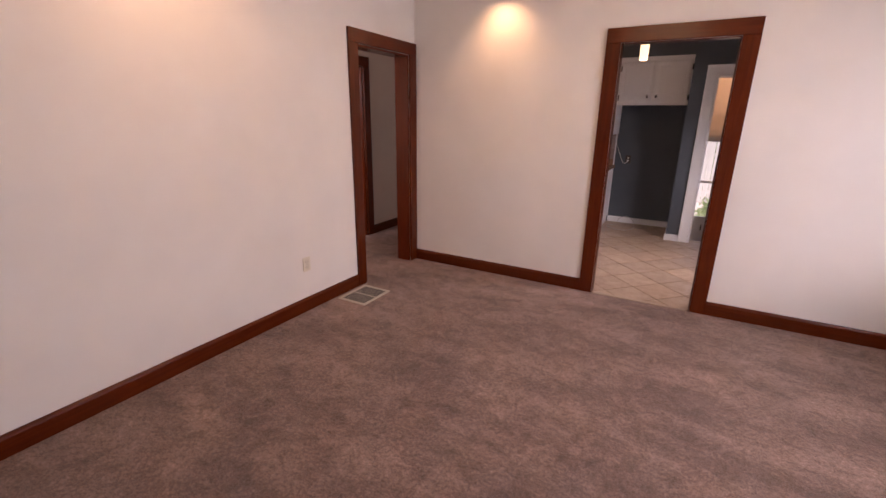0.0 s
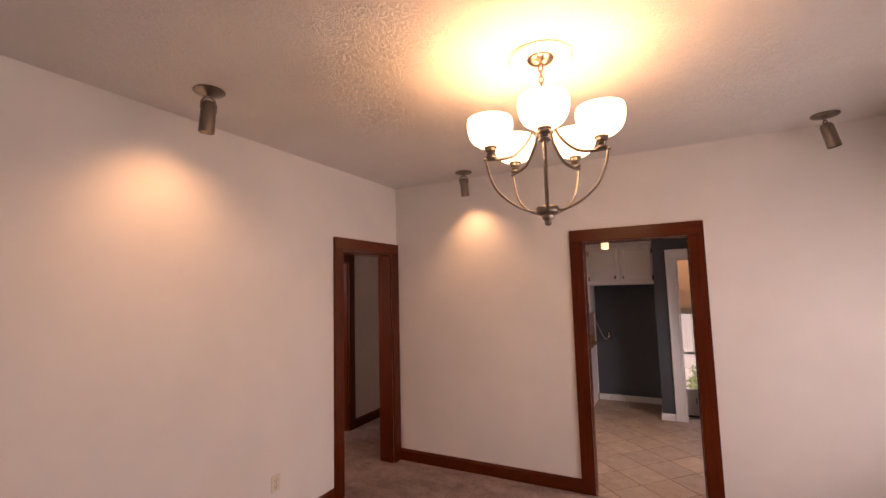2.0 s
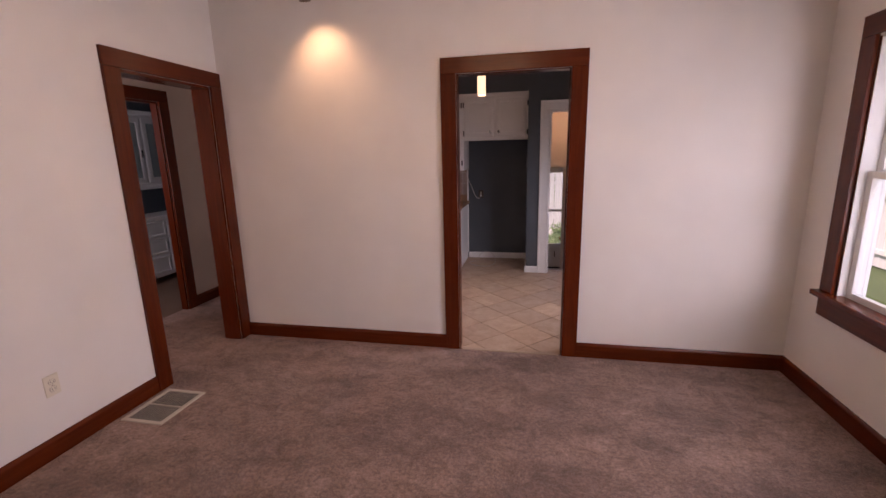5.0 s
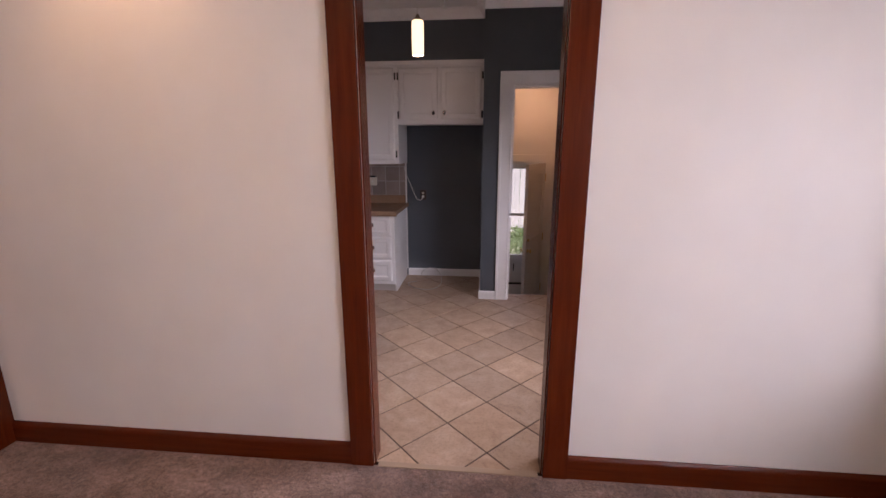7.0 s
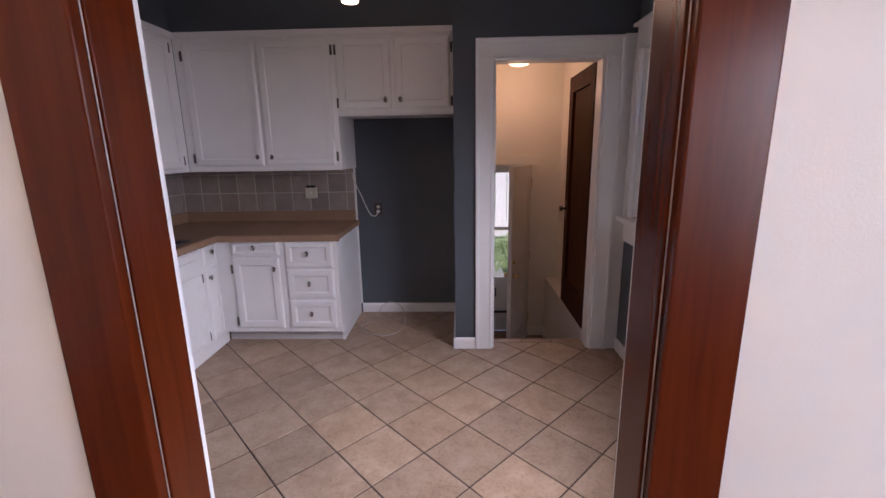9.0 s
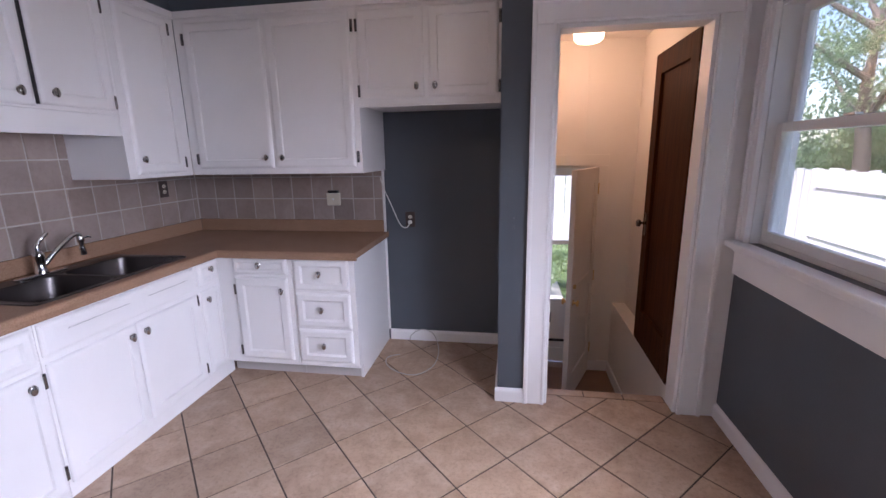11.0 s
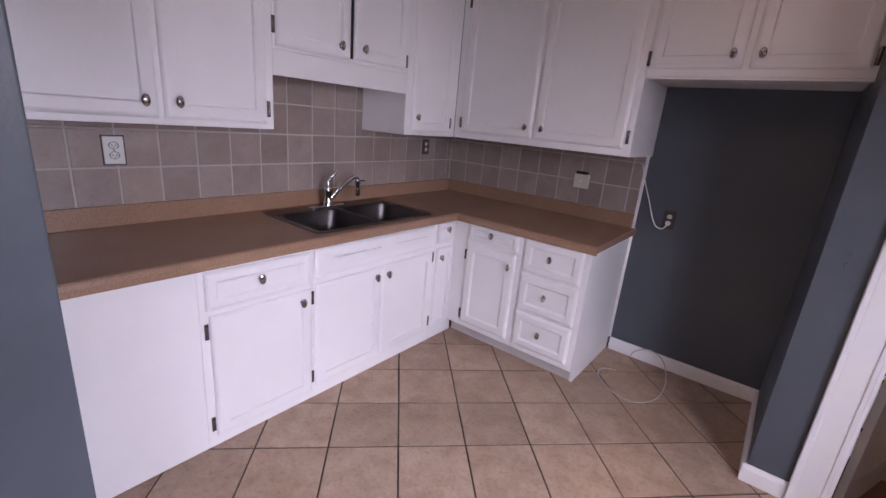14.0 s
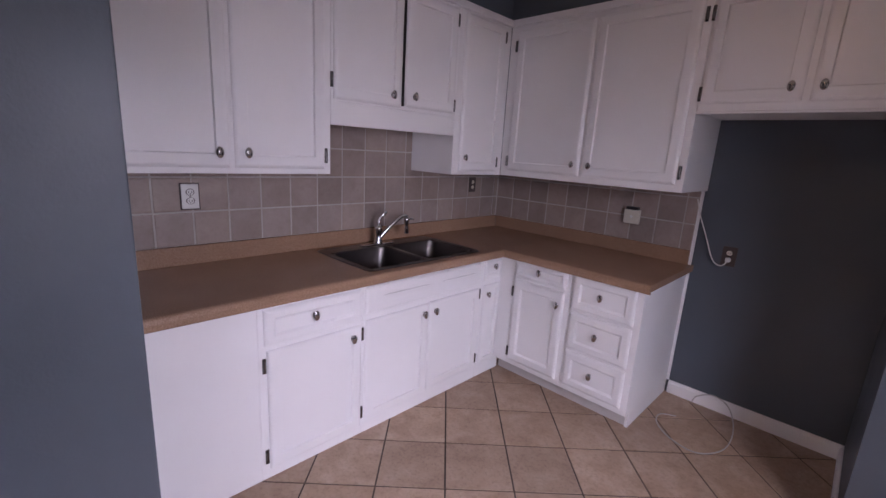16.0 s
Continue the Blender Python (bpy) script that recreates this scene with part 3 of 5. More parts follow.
part("inner_stop", box(RW - 0.001, RW + 0.03, WY1 - 0.014, WY1 + 0.001, UP + 0.035, OUT - 0.01, 0.003), TRIM, lt)

window_unit("window_4", KR, KR + 0.15, *KW[0], KW0, KW1, VINYL, "white double-hung kitchen window with a sash lock")
# window_5 is unseen, added as the opening for the kitchen lamp
window_unit("window_5", KR, KR + 0.15, *KW[1], KW0, KW1, VINYL, "assumed white double-hung kitchen window, out of view")
# screen of the lower sash, carried on to the top to add haze
structure("trim_hazy_screen", box(KR + 0.120, KR + 0.1215, KW[0][0] + 0.022, KW[0][1] - 0.022, KW0 + 0.024, KW1 - 0.022), SCREEN, "pale insect screen, extended over the upper sash as haze")
kt = tagged(new("trim_window_kitchen"), "white painted kitchen window casing with a deep sill", kind="structure")
part("leg", box(KR - 0.022, KR, 6.471, 6.533, KW0, KW1, 0.004), TRIMW, kt)
part("mullion", box(KR - 0.022, KR, 5.241, 5.559, KW0, KW1, 0.006), TRIMW, kt)
part("leg", box(KR - 0.022, KR, 4.22, 4.329, KW0, KW1, 0.004), TRIMW, kt)
part("bead", box(KR - 0.030, KR - 0.001, 6.452, 6.474, KW0, KW1, 0.005), TRIMW, kt)
part("bead", box(KR - 0.030, KR - 0.001, 5.556, 5.578, KW0, KW1, 0.005), TRIMW, kt)
part("back_band", box(KR - 0.034, KR - 0.001, 6.512, 6.535, KW0, KW1 + 0.01, 0.006), TRIMW, kt)
part("fillet", box(KR - 0.026, KR - 0.001, 6.484, 6.496, KW0, KW1, 0.003), TRIMW, kt)
part("cap", box(KR - 0.050, KR - 0.001, 4.19, 6.555, KW1 + 0.151, KW1 + 0.172, 0.006), TRIMW, kt)
part("head", box(KR - 0.024, KR, 4.20, 6.535, KW1 + 0.001, KW1 + 0.15, 0.004), TRIMW, kt)
part("window_sill", box(KR - 0.075, KR + 0.045, 4.18, 6.548, KW0 - 0.034, KW0 - 0.001, 0.009), TRIMW, kt)
part("apron", box(KR - 0.020, KR, 4.22, 6.545, KW0 - 0.182, KW0 - 0.035, 0.004), TRIMW, kt)
part("bed_mould", box(KR - 0.036, KR - 0.019, 4.22, 6.545, KW0 - 0.058, KW0 - 0.035, 0.007), TRIMW, kt)

# ---- trim of the kitchen ----
ct = casing("trim_door_stair", STUB, "-y", SX0, SX1, STOP, 0.118, 0.020, (TRIMW, TRIMW))
part("bead", box(SX0 - 0.016, SX0 + 0.002, STUB - 0.028, STUB - 0.001, 0, STOP, 0.005), TRIMW, ct)
part("bead", box(SX1 - 0.002, SX1 + 0.016, STUB - 0.028, STUB - 0.001, 0, STOP, 0.005), TRIMW, ct)
part("bead", box(SX0 - 0.016, SX1 + 0.016, STUB - 0.028, STUB - 0.001, STOP - 0.002, STOP + 0.016, 0.005), TRIMW, ct)
for x0 in (SX0 - 0.122, SX1 + 0.098):
    part("back_band", box(x0, x0 + 0.024, STUB - 0.030, STUB - 0.001, 0, STOP + 0.096, 0.006), TRIMW, ct)
part("back_band", box(SX0 - 0.122, SX1 + 0.122, STUB - 0.030, STUB - 0.001, STOP + 0.097, STOP + 0.121, 0.006), TRIMW, ct)
jamb("door_jamb_4", "y", STUB - 0.002, STUB + 0.127, SX0, SX1, STOP, TRIMW, TRIMW)
structure("trim_corner_board", box(SX1 + 0.119, KR, STUB - 0.014, STUB, 0, 2.26, 0.003), TRIMW, "white painted corner board")
WB = dict(h=0.088, t=0.016, m=TRIMW, label="white painted baseboard")
baseboard("baseboard_alcove", (-1.10, KB), (STUBX, KB), (0, -1), **WB)
baseboard("baseboard_alcove_side", (STUBX, STUB), (STUBX, KB - 0.016), (-1, 0), **WB)
baseboard("baseboard_stub", (STUBX - 0.016, STUB), (SX0 - 0.119, STUB), (0, -1), **WB)
baseboard("baseboard_kitchen_east", (KR, KS), (KR, STUB - 0.014), (-1, 0), **WB)
baseboard("baseboard_kitchen_south_a", (-1.30, KS), (DX0 - 0.115, KS), (0, 1), **WB)
baseboard("baseboard_kitchen_south_b", (DX1 + 0.115, KS), (KR - 0.016, KS), (0, 1), **WB)
baseboard("baseboard_pantry", (-1.30, KS + 0.016), (-1.30, 4.465), (1, 0), **WB)
structure("trim_cabinet_edge", boxes((-1.118, -1.100, KB - 0.010, KB, 0.088, 1.385), bevel=0.002), TRIMW, "white painted strip beside the cabinet")
structure("trim_skirt_stair", boxes((0.832, 0.845, 7.40, FAR, LAND, LAND + 0.11), (0.62, 0.832, FAR - 0.014, FAR, LAND, LAND + 0.11), bevel=0.004), TRIMW)


# ---- base cabinets ----
def base_west(name, y0, y1, label, hollow=False):
    c = thing(name, (-2.40, (y0 + y1) / 2, 0), label, "base cabinet", "base cabinets along the sink wall")
    part("body", boxes((KL, -2.085, y0, y1, 0.0, 0.70), (-2.103, -2.085, y0, y1, 0.70, 0.866)) if hollow else box(KL, -2.085, y0, y1, 0.0, 0.866, 0.002), CABINET, c)
    return c


def hung(c, kind, face, at, u0, u1, z0, z1, knob_at=None, hinges=(), rail=0.055, r=0.019):
    d = part(kind, front(face, at, u0, u1, z0, z1, rail=rail, slope=0.012 if kind == "drawer" or face == "-y" and z1 < 1 else 0.004), CABINET, c)
    out = at + (0.019 if face == "+x" else -0.019)

    def spot(u, z, n):
        return (n, u, z) if face[1] == "x" else (u, n, z)

    if knob_at:
        knob(face, spot(*knob_at, out), d, r)
    for u, z in hinges:
        cup_hinge(face, spot(u, z, at), c)
    return d


XF = -2.085
c = base_west("base_cabinet", 4.473, 4.985, "white painted blank panel unit beside the cabinets")
part("panel", box(XF, XF + 0.012, 4.476, 4.982, 0.012, 0.862, 0.003), CABINET, c)
c = base_west("base_cabinet", 4.987, 5.521, "white painted base cabinet with one drawer over one door")
hung(c, "drawer", "+x", XF, 5.012, 5.505, 0.665, 0.832, (5.245, 0.762), rail=0.04)
hung(c, "door", "+x", XF, 5.022, 5.512, 0.052, 0.640, (5.452, 0.585), [(5.010, 0.572), (5.010, 0.118), (5.520, 0.585), (5.520, 0.13)])
c = base_west("base_cabinet", 5.523, 6.463, "white painted sink cabinet with two doors and slotted front", True)
f = hung(c, "false_front", "+x", XF, 5.532, 6.437, 0.690, 0.836, rail=0)
part("slot", box(XF + 0.017, XF + 0.0205, 5.645, 5.965, 0.776, 0.781), BLACK, f)
part("slot", box(XF + 0.017, XF + 0.0205, 6.085, 6.375, 0.776, 0.781), BLACK, f)
part("panel", front("+x", XF + 0.0165, 5.585, 5.99, 0.735, 0.815, deep=0.004, rail=0), CABINET, f)
part("panel", front("+x", XF + 0.0165, 6.04, 6.405, 0.735, 0.815, deep=0.004, rail=0), CABINET, f)
hung(c, "door", "+x", XF, 5.536, 5.985, 0.07, 0.655, (5.940, 0.60))
hung(c, "door", "+x", XF, 5.990, 6.442, 0.09, 0.660, (6.030, 0.60), [(6.452, 0.618), (6.452, 0.152)])
c = base_west("base_cabinet", 6.465, 6.72, "narrow white painted corner cabinet with a drawer and a door")
hung(c, "drawer", "+x", XF, 6.482, 6.655, 0.705, 0.842, (6.575, 0.795), rail=0.03, r=0.017)
hung(c, "door", "+x", XF, 6.488, 6.655, 0.10, 0.668, (6.522, 0.605), [(6.645, 0.632), (6.645, 0.152)], rail=0.035, r=0.017)

YF = 6.670
c = thing("base_cabinet", (-1.82, 7.0, 0), "white painted corner base cabinet with one drawer over one door", "base cabinet", "base cabinets along the back wall")
part("body", boxes((-2.083, -1.546, YF, KB, 0.098, 0.866), bevel=0.002), CABINET, c)
part("toe_kick", box(-2.083, -1.546, YF + 0.072, KB, 0.0, 0.0975), TOE, c, "scuffed recessed toe board, greyed for its shade")
hung(c, "drawer", "-y", YF, -1.955, -1.572, 0.742, 0.852, (-1.765, 0.806), rail=0.026)
hung(c, "door", "-y", YF, -1.955, -1.580, 0.135, 0.722, (-1.618, 0.635), [(-1.965, 0.63), (-1.965, 0.19)])
c = thing("base_cabinet", (-1.33, 7.0, 0), "white painted cabinet with three panelled drawers", "base cabinet", "base cabinets along the back wall")
part("body", boxes((-1.544, -1.115, YF, KB - 0.012, 0.098, 0.866), bevel=0.002), CABINET, c)
part("toe_kick", box(-1.544, -1.137, YF + 0.072, KB - 0.012, 0.0, 0.0975), TOE, c, "scuffed recessed toe board, greyed for its shade")
part("side_panel", boxes((-1.135, -1.115, YF + 0.062, KB - 0.012, 0.0, 0.0975), bevel=0.002), CABINET, c)
for z0, z1 in ((0.640, 0.856), (0.385, 0.622), (0.135, 0.367)):
    hung(c, "drawer", "-y", YF, -1.528, -1.152, z0, z1, (-1.348, (z0 + z1) / 2 + 0.01), rail=0.045)

# ---- worktop, sink, tap ----
SKX0, SKX1, SKY0, SKY1 = -2.640, -2.105, 5.575, 6.445
wt = thing("worktop", (-2.37, 6.0, 0.868), "tan speckled laminate worktop with a rolled edge and low upstand", "worktop")


def edge_run(a, b, n):
    """A rolled front edge from a to b, n pointing out to the room."""
    a, b, n = Vector((*a, 0)), Vector((*b, 0)), Vector((*n, 0))
    prof = [(-0.016, 0.867), (-0.016, 0.854), (-0.004, 0.854), (0.0, 0.860), (0.003, 0.882), (0.0, 0.899), (-0.006, 0.9045), (-0.014, 0.906), (-0.05, 0.906), (-0.05, 0.867)]
    return rings_body([[p + n * d + Vector((0, 0, z)) for d, z in prof] for p in (a, b)])


CX, CY, CE = -2.040, 6.632, -1.085
top = sheet([KL + 0.01, SKX0, SKX1, CX - 0.05, CE], [4.474, SKY0, SKY1, CY + 0.05, KB - 0.001],
            lambda x, y: x > CX - 0.05 and y < CY + 0.05 or SKX0 < x < SKX1 and SKY0 < y < SKY1, lambda x, y, k: (x, y, (0.867, 0.906)[k]))
part("top", top, COUNTER, wt)
part("front_edge", edge_run((CX, 4.474), (CX, CY + 0.05), (1, 0)), COUNTER, wt)
part("front_edge", edge_run((CX - 0.05, CY), (CE, CY), (0, -1)), COUNTER, wt)
part("upstand", box(KL + 0.001, KL + 0.026, 4.474, KB - 0.022, 0.906, 1.000, 0.005), COUNTER, wt)
part("upstand", box(KL + 0.026, -1.118, KB - 0.024, KB - 0.001, 0.906, 1.000, 0.005), COUNTER, wt)


def rounded(x0, x1, y0, y1, r, z, n=5):
    out = []
    for cx, cy, a0 in ((x1 - r, y1 - r, 0), (x0 + r, y1 - r, 90), (x0 + r, y0 + r, 180), (x1 - r, y0 + r, 270)):
        for k in range(n + 1):
            a = radians(a0 + 90 * k / n)
            out.append((cx + r * math.cos(a), cy + r * math.sin(a), z))
    return out


def strip(bm, rings, cap=True):
    vs = [[bm.verts.new(p) for p in ring] for ring in rings]
    n = len(vs[0])
    for a, b in zip(vs, vs[1:]):
        for k in range(n):
            bm.faces.new((a[k], a[(k + 1) % n], b[(k + 1) % n], b[k]))
    if cap:
        bm.faces.new(vs[-1])


sink = thing("kitchen_sink", ((SKX0 + SKX1) / 2, (SKY0 + SKY1) / 2, 0.906), "double bowl brushed stainless steel sink set into the worktop", "sink")
SM = 6.010
bowls = [(SKX0 + 0.105, SKX1 - 0.030, SKY0 + 0.030, SM - 0.014), (SKX0 + 0.105, SKX1 - 0.030, SM + 0.014, SKY1 - 0.030)]
rim = bmesh.new()
strip(rim, [rounded(SKX0 - 0.012, SKX1 + 0.012, SKY0 - 0.012, SKY1 + 0.012, 0.05, 0.9065), rounded(SKX0 - 0.008, SKX1 + 0.008, SKY0 - 0.008, SKY1 + 0.008, 0.048, 0.9105),
            rounded(SKX0 + 0.004, SKX1 - 0.004, SKY0 + 0.004, SKY1 - 0.004, 0.045, 0.9105), rounded(SKX0 + 0.010, SKX1 - 0.010, SKY0 + 0.010, SKY1 - 0.010, 0.04, 0.9085)], cap=False)
part("rim", rim, STEEL, sink, "", True)
deck = sheet([SKX0 + 0.008, bowls[0][0], bowls[0][1], SKX1 - 0.008], [SKY0 + 0.008, bowls[0][2], bowls[0][3], bowls[1][2], bowls[1][3], SKY1 - 0.008],
             lambda x, y: any(a < x < b and c < y < d for a, b, c, d in bowls), lambda x, y, k: (x, y, (0.900, 0.9086)[k]))
part("deck", deck, STEEL, sink)
for x0, x1, y0, y1 in bowls:
    bw = bmesh.new()
    strip(bw, [rounded(x0 - 0.004, x1 + 0.004, y0 - 0.004, y1 + 0.004, 0.055, 0.9092), rounded(x0 + 0.004, x1 - 0.004, y0 + 0.004, y1 - 0.004, 0.055, 0.903),
               rounded(x0 + 0.012, x1 - 0.012, y0 + 0.012, y1 - 0.012, 0.06, 0.78), rounded(x0 + 0.03, x1 - 0.03, y0 + 0.03, y1 - 0.03, 0.07, 0.745), rounded(x0 + 0.07, x1 - 0.07, y0 + 0.07, y1 - 0.07, 0.06, 0.738)])
    b = part("bowl", bw, STEEL, sink, "", True)
    part("drain", turned([(0.045, 0.0), (0.043, 0.004), (0.034, 0.002), (0.030, -0.004), (0, -0.004)], pose((x0 + x1) / 2, (y0 + y1) / 2, 0.7385), 20), CHROME, b, "chrome basket drain", True)

TX, TY = -2.585, 5.985
tap = thing("kitchen_tap", (TX, TY, 0.909), "chrome single lever kitchen tap with an angled spout", "tap")
part("base_plate", rings_body([rounded(TX - 0.026, TX + 0.026, TY - 0.135, TY + 0.125, 0.025, z) for z in (0.909, 0.917)] + [rounded(TX - 0.021, TX + 0.021, TY - 0.128, TY + 0.118, 0.02, 0.921)]), CHROME, tap, "", True)
part("body", turned([(0.030, 0), (0.028, 0.02), (0.023, 0.03), (0.022, 0.075), (0.025, 0.083), (0.025, 0.10), (0.02, 0.115), (0.012, 0.122), (0, 0.124)], pose(TX, TY, 0.919), 20), CHROME, tap, "", True)
part("lever", tube(smooth_path([(TX, TY, 1.03), (TX - 0.005, TY + 0.005, 1.065), (TX + 0.004, TY + 0.025, 1.10), (TX + 0.012, TY + 0.055, 1.127)], 6), [0.014] * 8 + [0.010] * 10 + [0.008], 10), CHROME, tap, "", True)
part("spout", tube(smooth_path([(TX + 0.01, TY + 0.015, 0.965), (TX + 0.022, TY + 0.065, 1.018), (TX + 0.040, TY + 0.130, 1.076), (TX + 0.050, TY + 0.160, 1.096), (TX + 0.058, TY + 0.180, 1.094), (TX + 0.061, TY + 0.187, 1.072)], 6), 0.0125, 12), CHROME, tap, "", True)
noz = part("nozzle", turned([(0, 0), (0.013, 0), (0.016, 0.006), (0.0165, 0.034), (0.013, 0.046), (0.0125, 0.070), (0.017, 0.080), (0.018, 0.100), (0.013, 0.108), (0, 0.108)], pose(TX + 0.061, TY + 0.187, 0.978, 4, 3), 16), CHROME, tap, "", True)
part("trigger", tube(smooth_path([(TX + 0.070, TY + 0.198, 1.074), (TX + 0.080, TY + 0.216, 1.078), (TX + 0.084, TY + 0.226, 1.070)], 4), [0.006] * 6 + [0.004] * 3, 8), CHROME, noz, "", True)


# ---- wall cabinets ----
UX, UY = -2.319, 6.872
BOT, CTOP = 1.385, 2.41


def wall_unit_west(y0, y1, z0, label):
    c = thing("wall_cabinet", (-2.52, (y0 + y1) / 2, z0), label, "wall cabinet", "wall cabinets above the sink")
    part("body", box(KL + 0.001, UX, y0, y1, z0, CTOP, 0.002), CABINET, c)
    return c


c = wall_unit_west(4.478, 5.475, BOT, "tall white painted wall cabinet with two panelled doors")
hung(c, "door", "+x", UX, 4.506, 4.994, 1.410, 2.362, (4.945, 1.474))
hung(c, "door", "+x", UX, 5.013, 5.439, 1.410, 2.362, (5.062, 1.476), [(5.449, 1.475), (5.449, 2.30)])
c = wall_unit_west(5.477, 6.355, 1.741, "short white painted wall cabinet over the sink with two doors ajar")
hung(c, "door", "+x", UX, 5.490, 5.914, 1.752, 2.362, (5.845, 1.812), [(5.481, 1.84)])
hung(c, "door", "+x", UX, 5.938, 6.334, 1.762, 2.362, (6.000, 1.820), [(6.343, 1.81), (6.343, 2.30)])
part("valance", box(UX - 0.02, UX, 5.477, 6.355, 1.628, 1.740, 0.003), CABINET, c)
# solid black strip for the shade between the two doors
part("gap_shade", box(UX - 0.001, UX + 0.003, 5.915, 5.937, 1.762, 2.362), BLACK, c)
c = wall_unit_west(6.357, 6.870, BOT, "white painted corner wall cabinet with one narrow door")
hung(c, "door", "+x", UX, 6.414, 6.800, 1.410, 2.362, (6.454, 1.498), [(6.813, 1.475), (6.813, 2.30)], r=0.017)


def wall_unit_north(x0, x1, z0, label):
    c = thing("wall_cabinet", ((x0 + x1) / 2, 7.1, z0), label, "wall cabinet", "wall cabinets on the back wall")
    part("body", box(x0, x1, UY, KB - 0.001, z0, CTOP, 0.002), CABINET, c)
    return c


c = wall_unit_north(-2.317, -1.088, BOT, "tall white painted wall cabinet with two panelled doors")
hung(c, "door", "-y", UY, -2.250, -1.702, 1.425, 2.345, (-1.742, 1.495), [(-2.264, 1.49), (-2.264, 2.25)], r=0.017)
hung(c, "door", "-y", UY, -1.682, -1.128, 1.425, 2.350, (-1.628, 1.493), [(-1.114, 1.49), (-1.114, 2.27)], r=0.017)
c = wall_unit_north(-1.086, STUBX - 0.001, 1.806, "short white painted wall cabinet over the empty refrigerator space")
hung(c, "door", "-y", UY, -1.076, -0.668, 1.842, 2.350, (-0.712, 1.905), [(-1.084, 1.89), (-1.084, 2.27)])
hung(c, "door", "-y", UY, -0.640, -0.222, 1.842, 2.350, (-0.598, 1.905), [(-0.210, 1.89), (-0.210, 2.27)])
structure("trim_cabinet_top_west", box(UX, UX + 0.024, 4.478, UY + 0.0, 2.372, 2.415, 0.006), CABINET)
structure("trim_cabinet_top_north", box(UX + 0.024, STUBX - 0.001, UY - 0.024, UY, 2.372, 2.415, 0.006), CABINET)
structure("trim_cabinet_foot", box(-1.086, STUBX - 0.001, UY - 0.006, UY + 0.03, 1.792, 1.805, 0.003), CABINET)


# ---- sockets and switches ----
def outlet(name, at, turn, plate, insert, label, dark=None, group="", ring=None):
    """A duplex socket on a wall; it looks along its own -y."""
    o = thing(name, (0, 0, 0), label, "wall socket", group)
    if dark:
        part("surround", box(-0.044, 0.044, -0.004, 0, -0.066, 0.066, 0.002), dark, o, "dark surround")
    part("plate", box(-0.038, 0.038, -0.009, -0.0005, -0.060, 0.060, 0.003), plate, o)
    # dark discs behind the receptacles, coloured as the shade round them
    if ring:
        for z in (-0.021, 0.021):
            part("gap_shade", rings_body([[(0.0195 * math.cos(a), y, z + 0.0168 * math.sin(a)) for a in (2 * math.pi * k / 14 for k in range(14))] for y in (-0.006, -0.0094)]), ring, o, "dark disc painted as shade round the receptacle")
    for z in (-0.021, 0.021):
        r = part("receptacle", rings_body([[(0.017 * math.cos(a) * (0.9 if abs(math.cos(a)) > .8 else 1), y, z + 0.0145 * math.sin(a)) for a in (2 * math.pi * k / 14 for k in range(14))] for y in (-0.006, -0.0115)]), insert, o)
        part("slots", boxes((-0.008, -0.0055, -0.0122, -0.010, z - 0.004, z + 0.005), (0.0055, 0.008, -0.0122, -0.010, z - 0.004, z + 0.005), (-0.002, 0.002, -0.0122, -0.010, z - 0.010, z - 0.006)), BLACK, r)
    part("screw", turned([(0.003, 0), (0.003, 0.002), (0, 0.002)], pose(0, -0.009, 0) @ TOWARD["-y"], 8), PEWTER, o)
    o.matrix_basis = Matrix.Translation(at) @ pose(0, 0, 0, 0, 0, turn)
    return o


outlet("wall_outlet", (LW, 2.392, 0.408), 90, IVORY, IVORY, "ivory duplex outlet low on the white wall", ring=VENTS)
outlet("wall_outlet", (KL + 0.012, 4.935, 1.245), 90, PLASTIC, PLASTIC, "white duplex outlet in a dark surround on the tiled wall", BROWNP, ring=BROWNP)
outlet("wall_outlet", (KL + 0.012, 7.020, 1.275), 90, BROWNP, IVORY, "brown duplex outlet plate with ivory sockets on the tiled wall")
outlet("wall_outlet", (-0.905, KB, 1.005), 0, BROWNP, IVORY, "brown duplex outlet plate with a white cord plugged in")
box_o = thing("phone_jack", (-1.512, KB - 0.01, 1.165), "ivory surface box with a dark top on the tiled wall", "wall box")
part("case", box(-1.565, -1.460, KB - 0.040, KB - 0.008, 1.115, 1.212, 0.006), IVORY, box_o)
part("lid", box(-1.552, -1.473, KB - 0.046, KB - 0.008, 1.2125, 1.232, 0.004), BLACK, box_o, "dark top")
part("dial", turned([(0.010, 0), (0.008, 0.004), (0, 0.004)], pose(-1.512, KB - 0.040, 1.165) @ TOWARD["-y"], 12), PLASTIC, box_o)
sw = thing("light_switch", (KR, 6.545, 1.30), "white switch plate between the door and window casings", "light switch")
part("plate", box(KR - 0.012, KR - 0.0, 6.534, 6.557, 1.27, 1.33, 0.002), PLASTIC, sw)
ho = thing("wall_hook", (-0.117, STUB, 1.10), "small blue painted hook remnant on the stub wall", "hook")
part("plate", box(-0.122, -0.112, STUB - 0.006, STUB, 1.075, 1.10, 0.002), BLUE, ho)
part("peg", box(-0.121, -0.113, STUB - 0.008, STUB, 1.125, 1.145, 0.002), BLUE, ho)

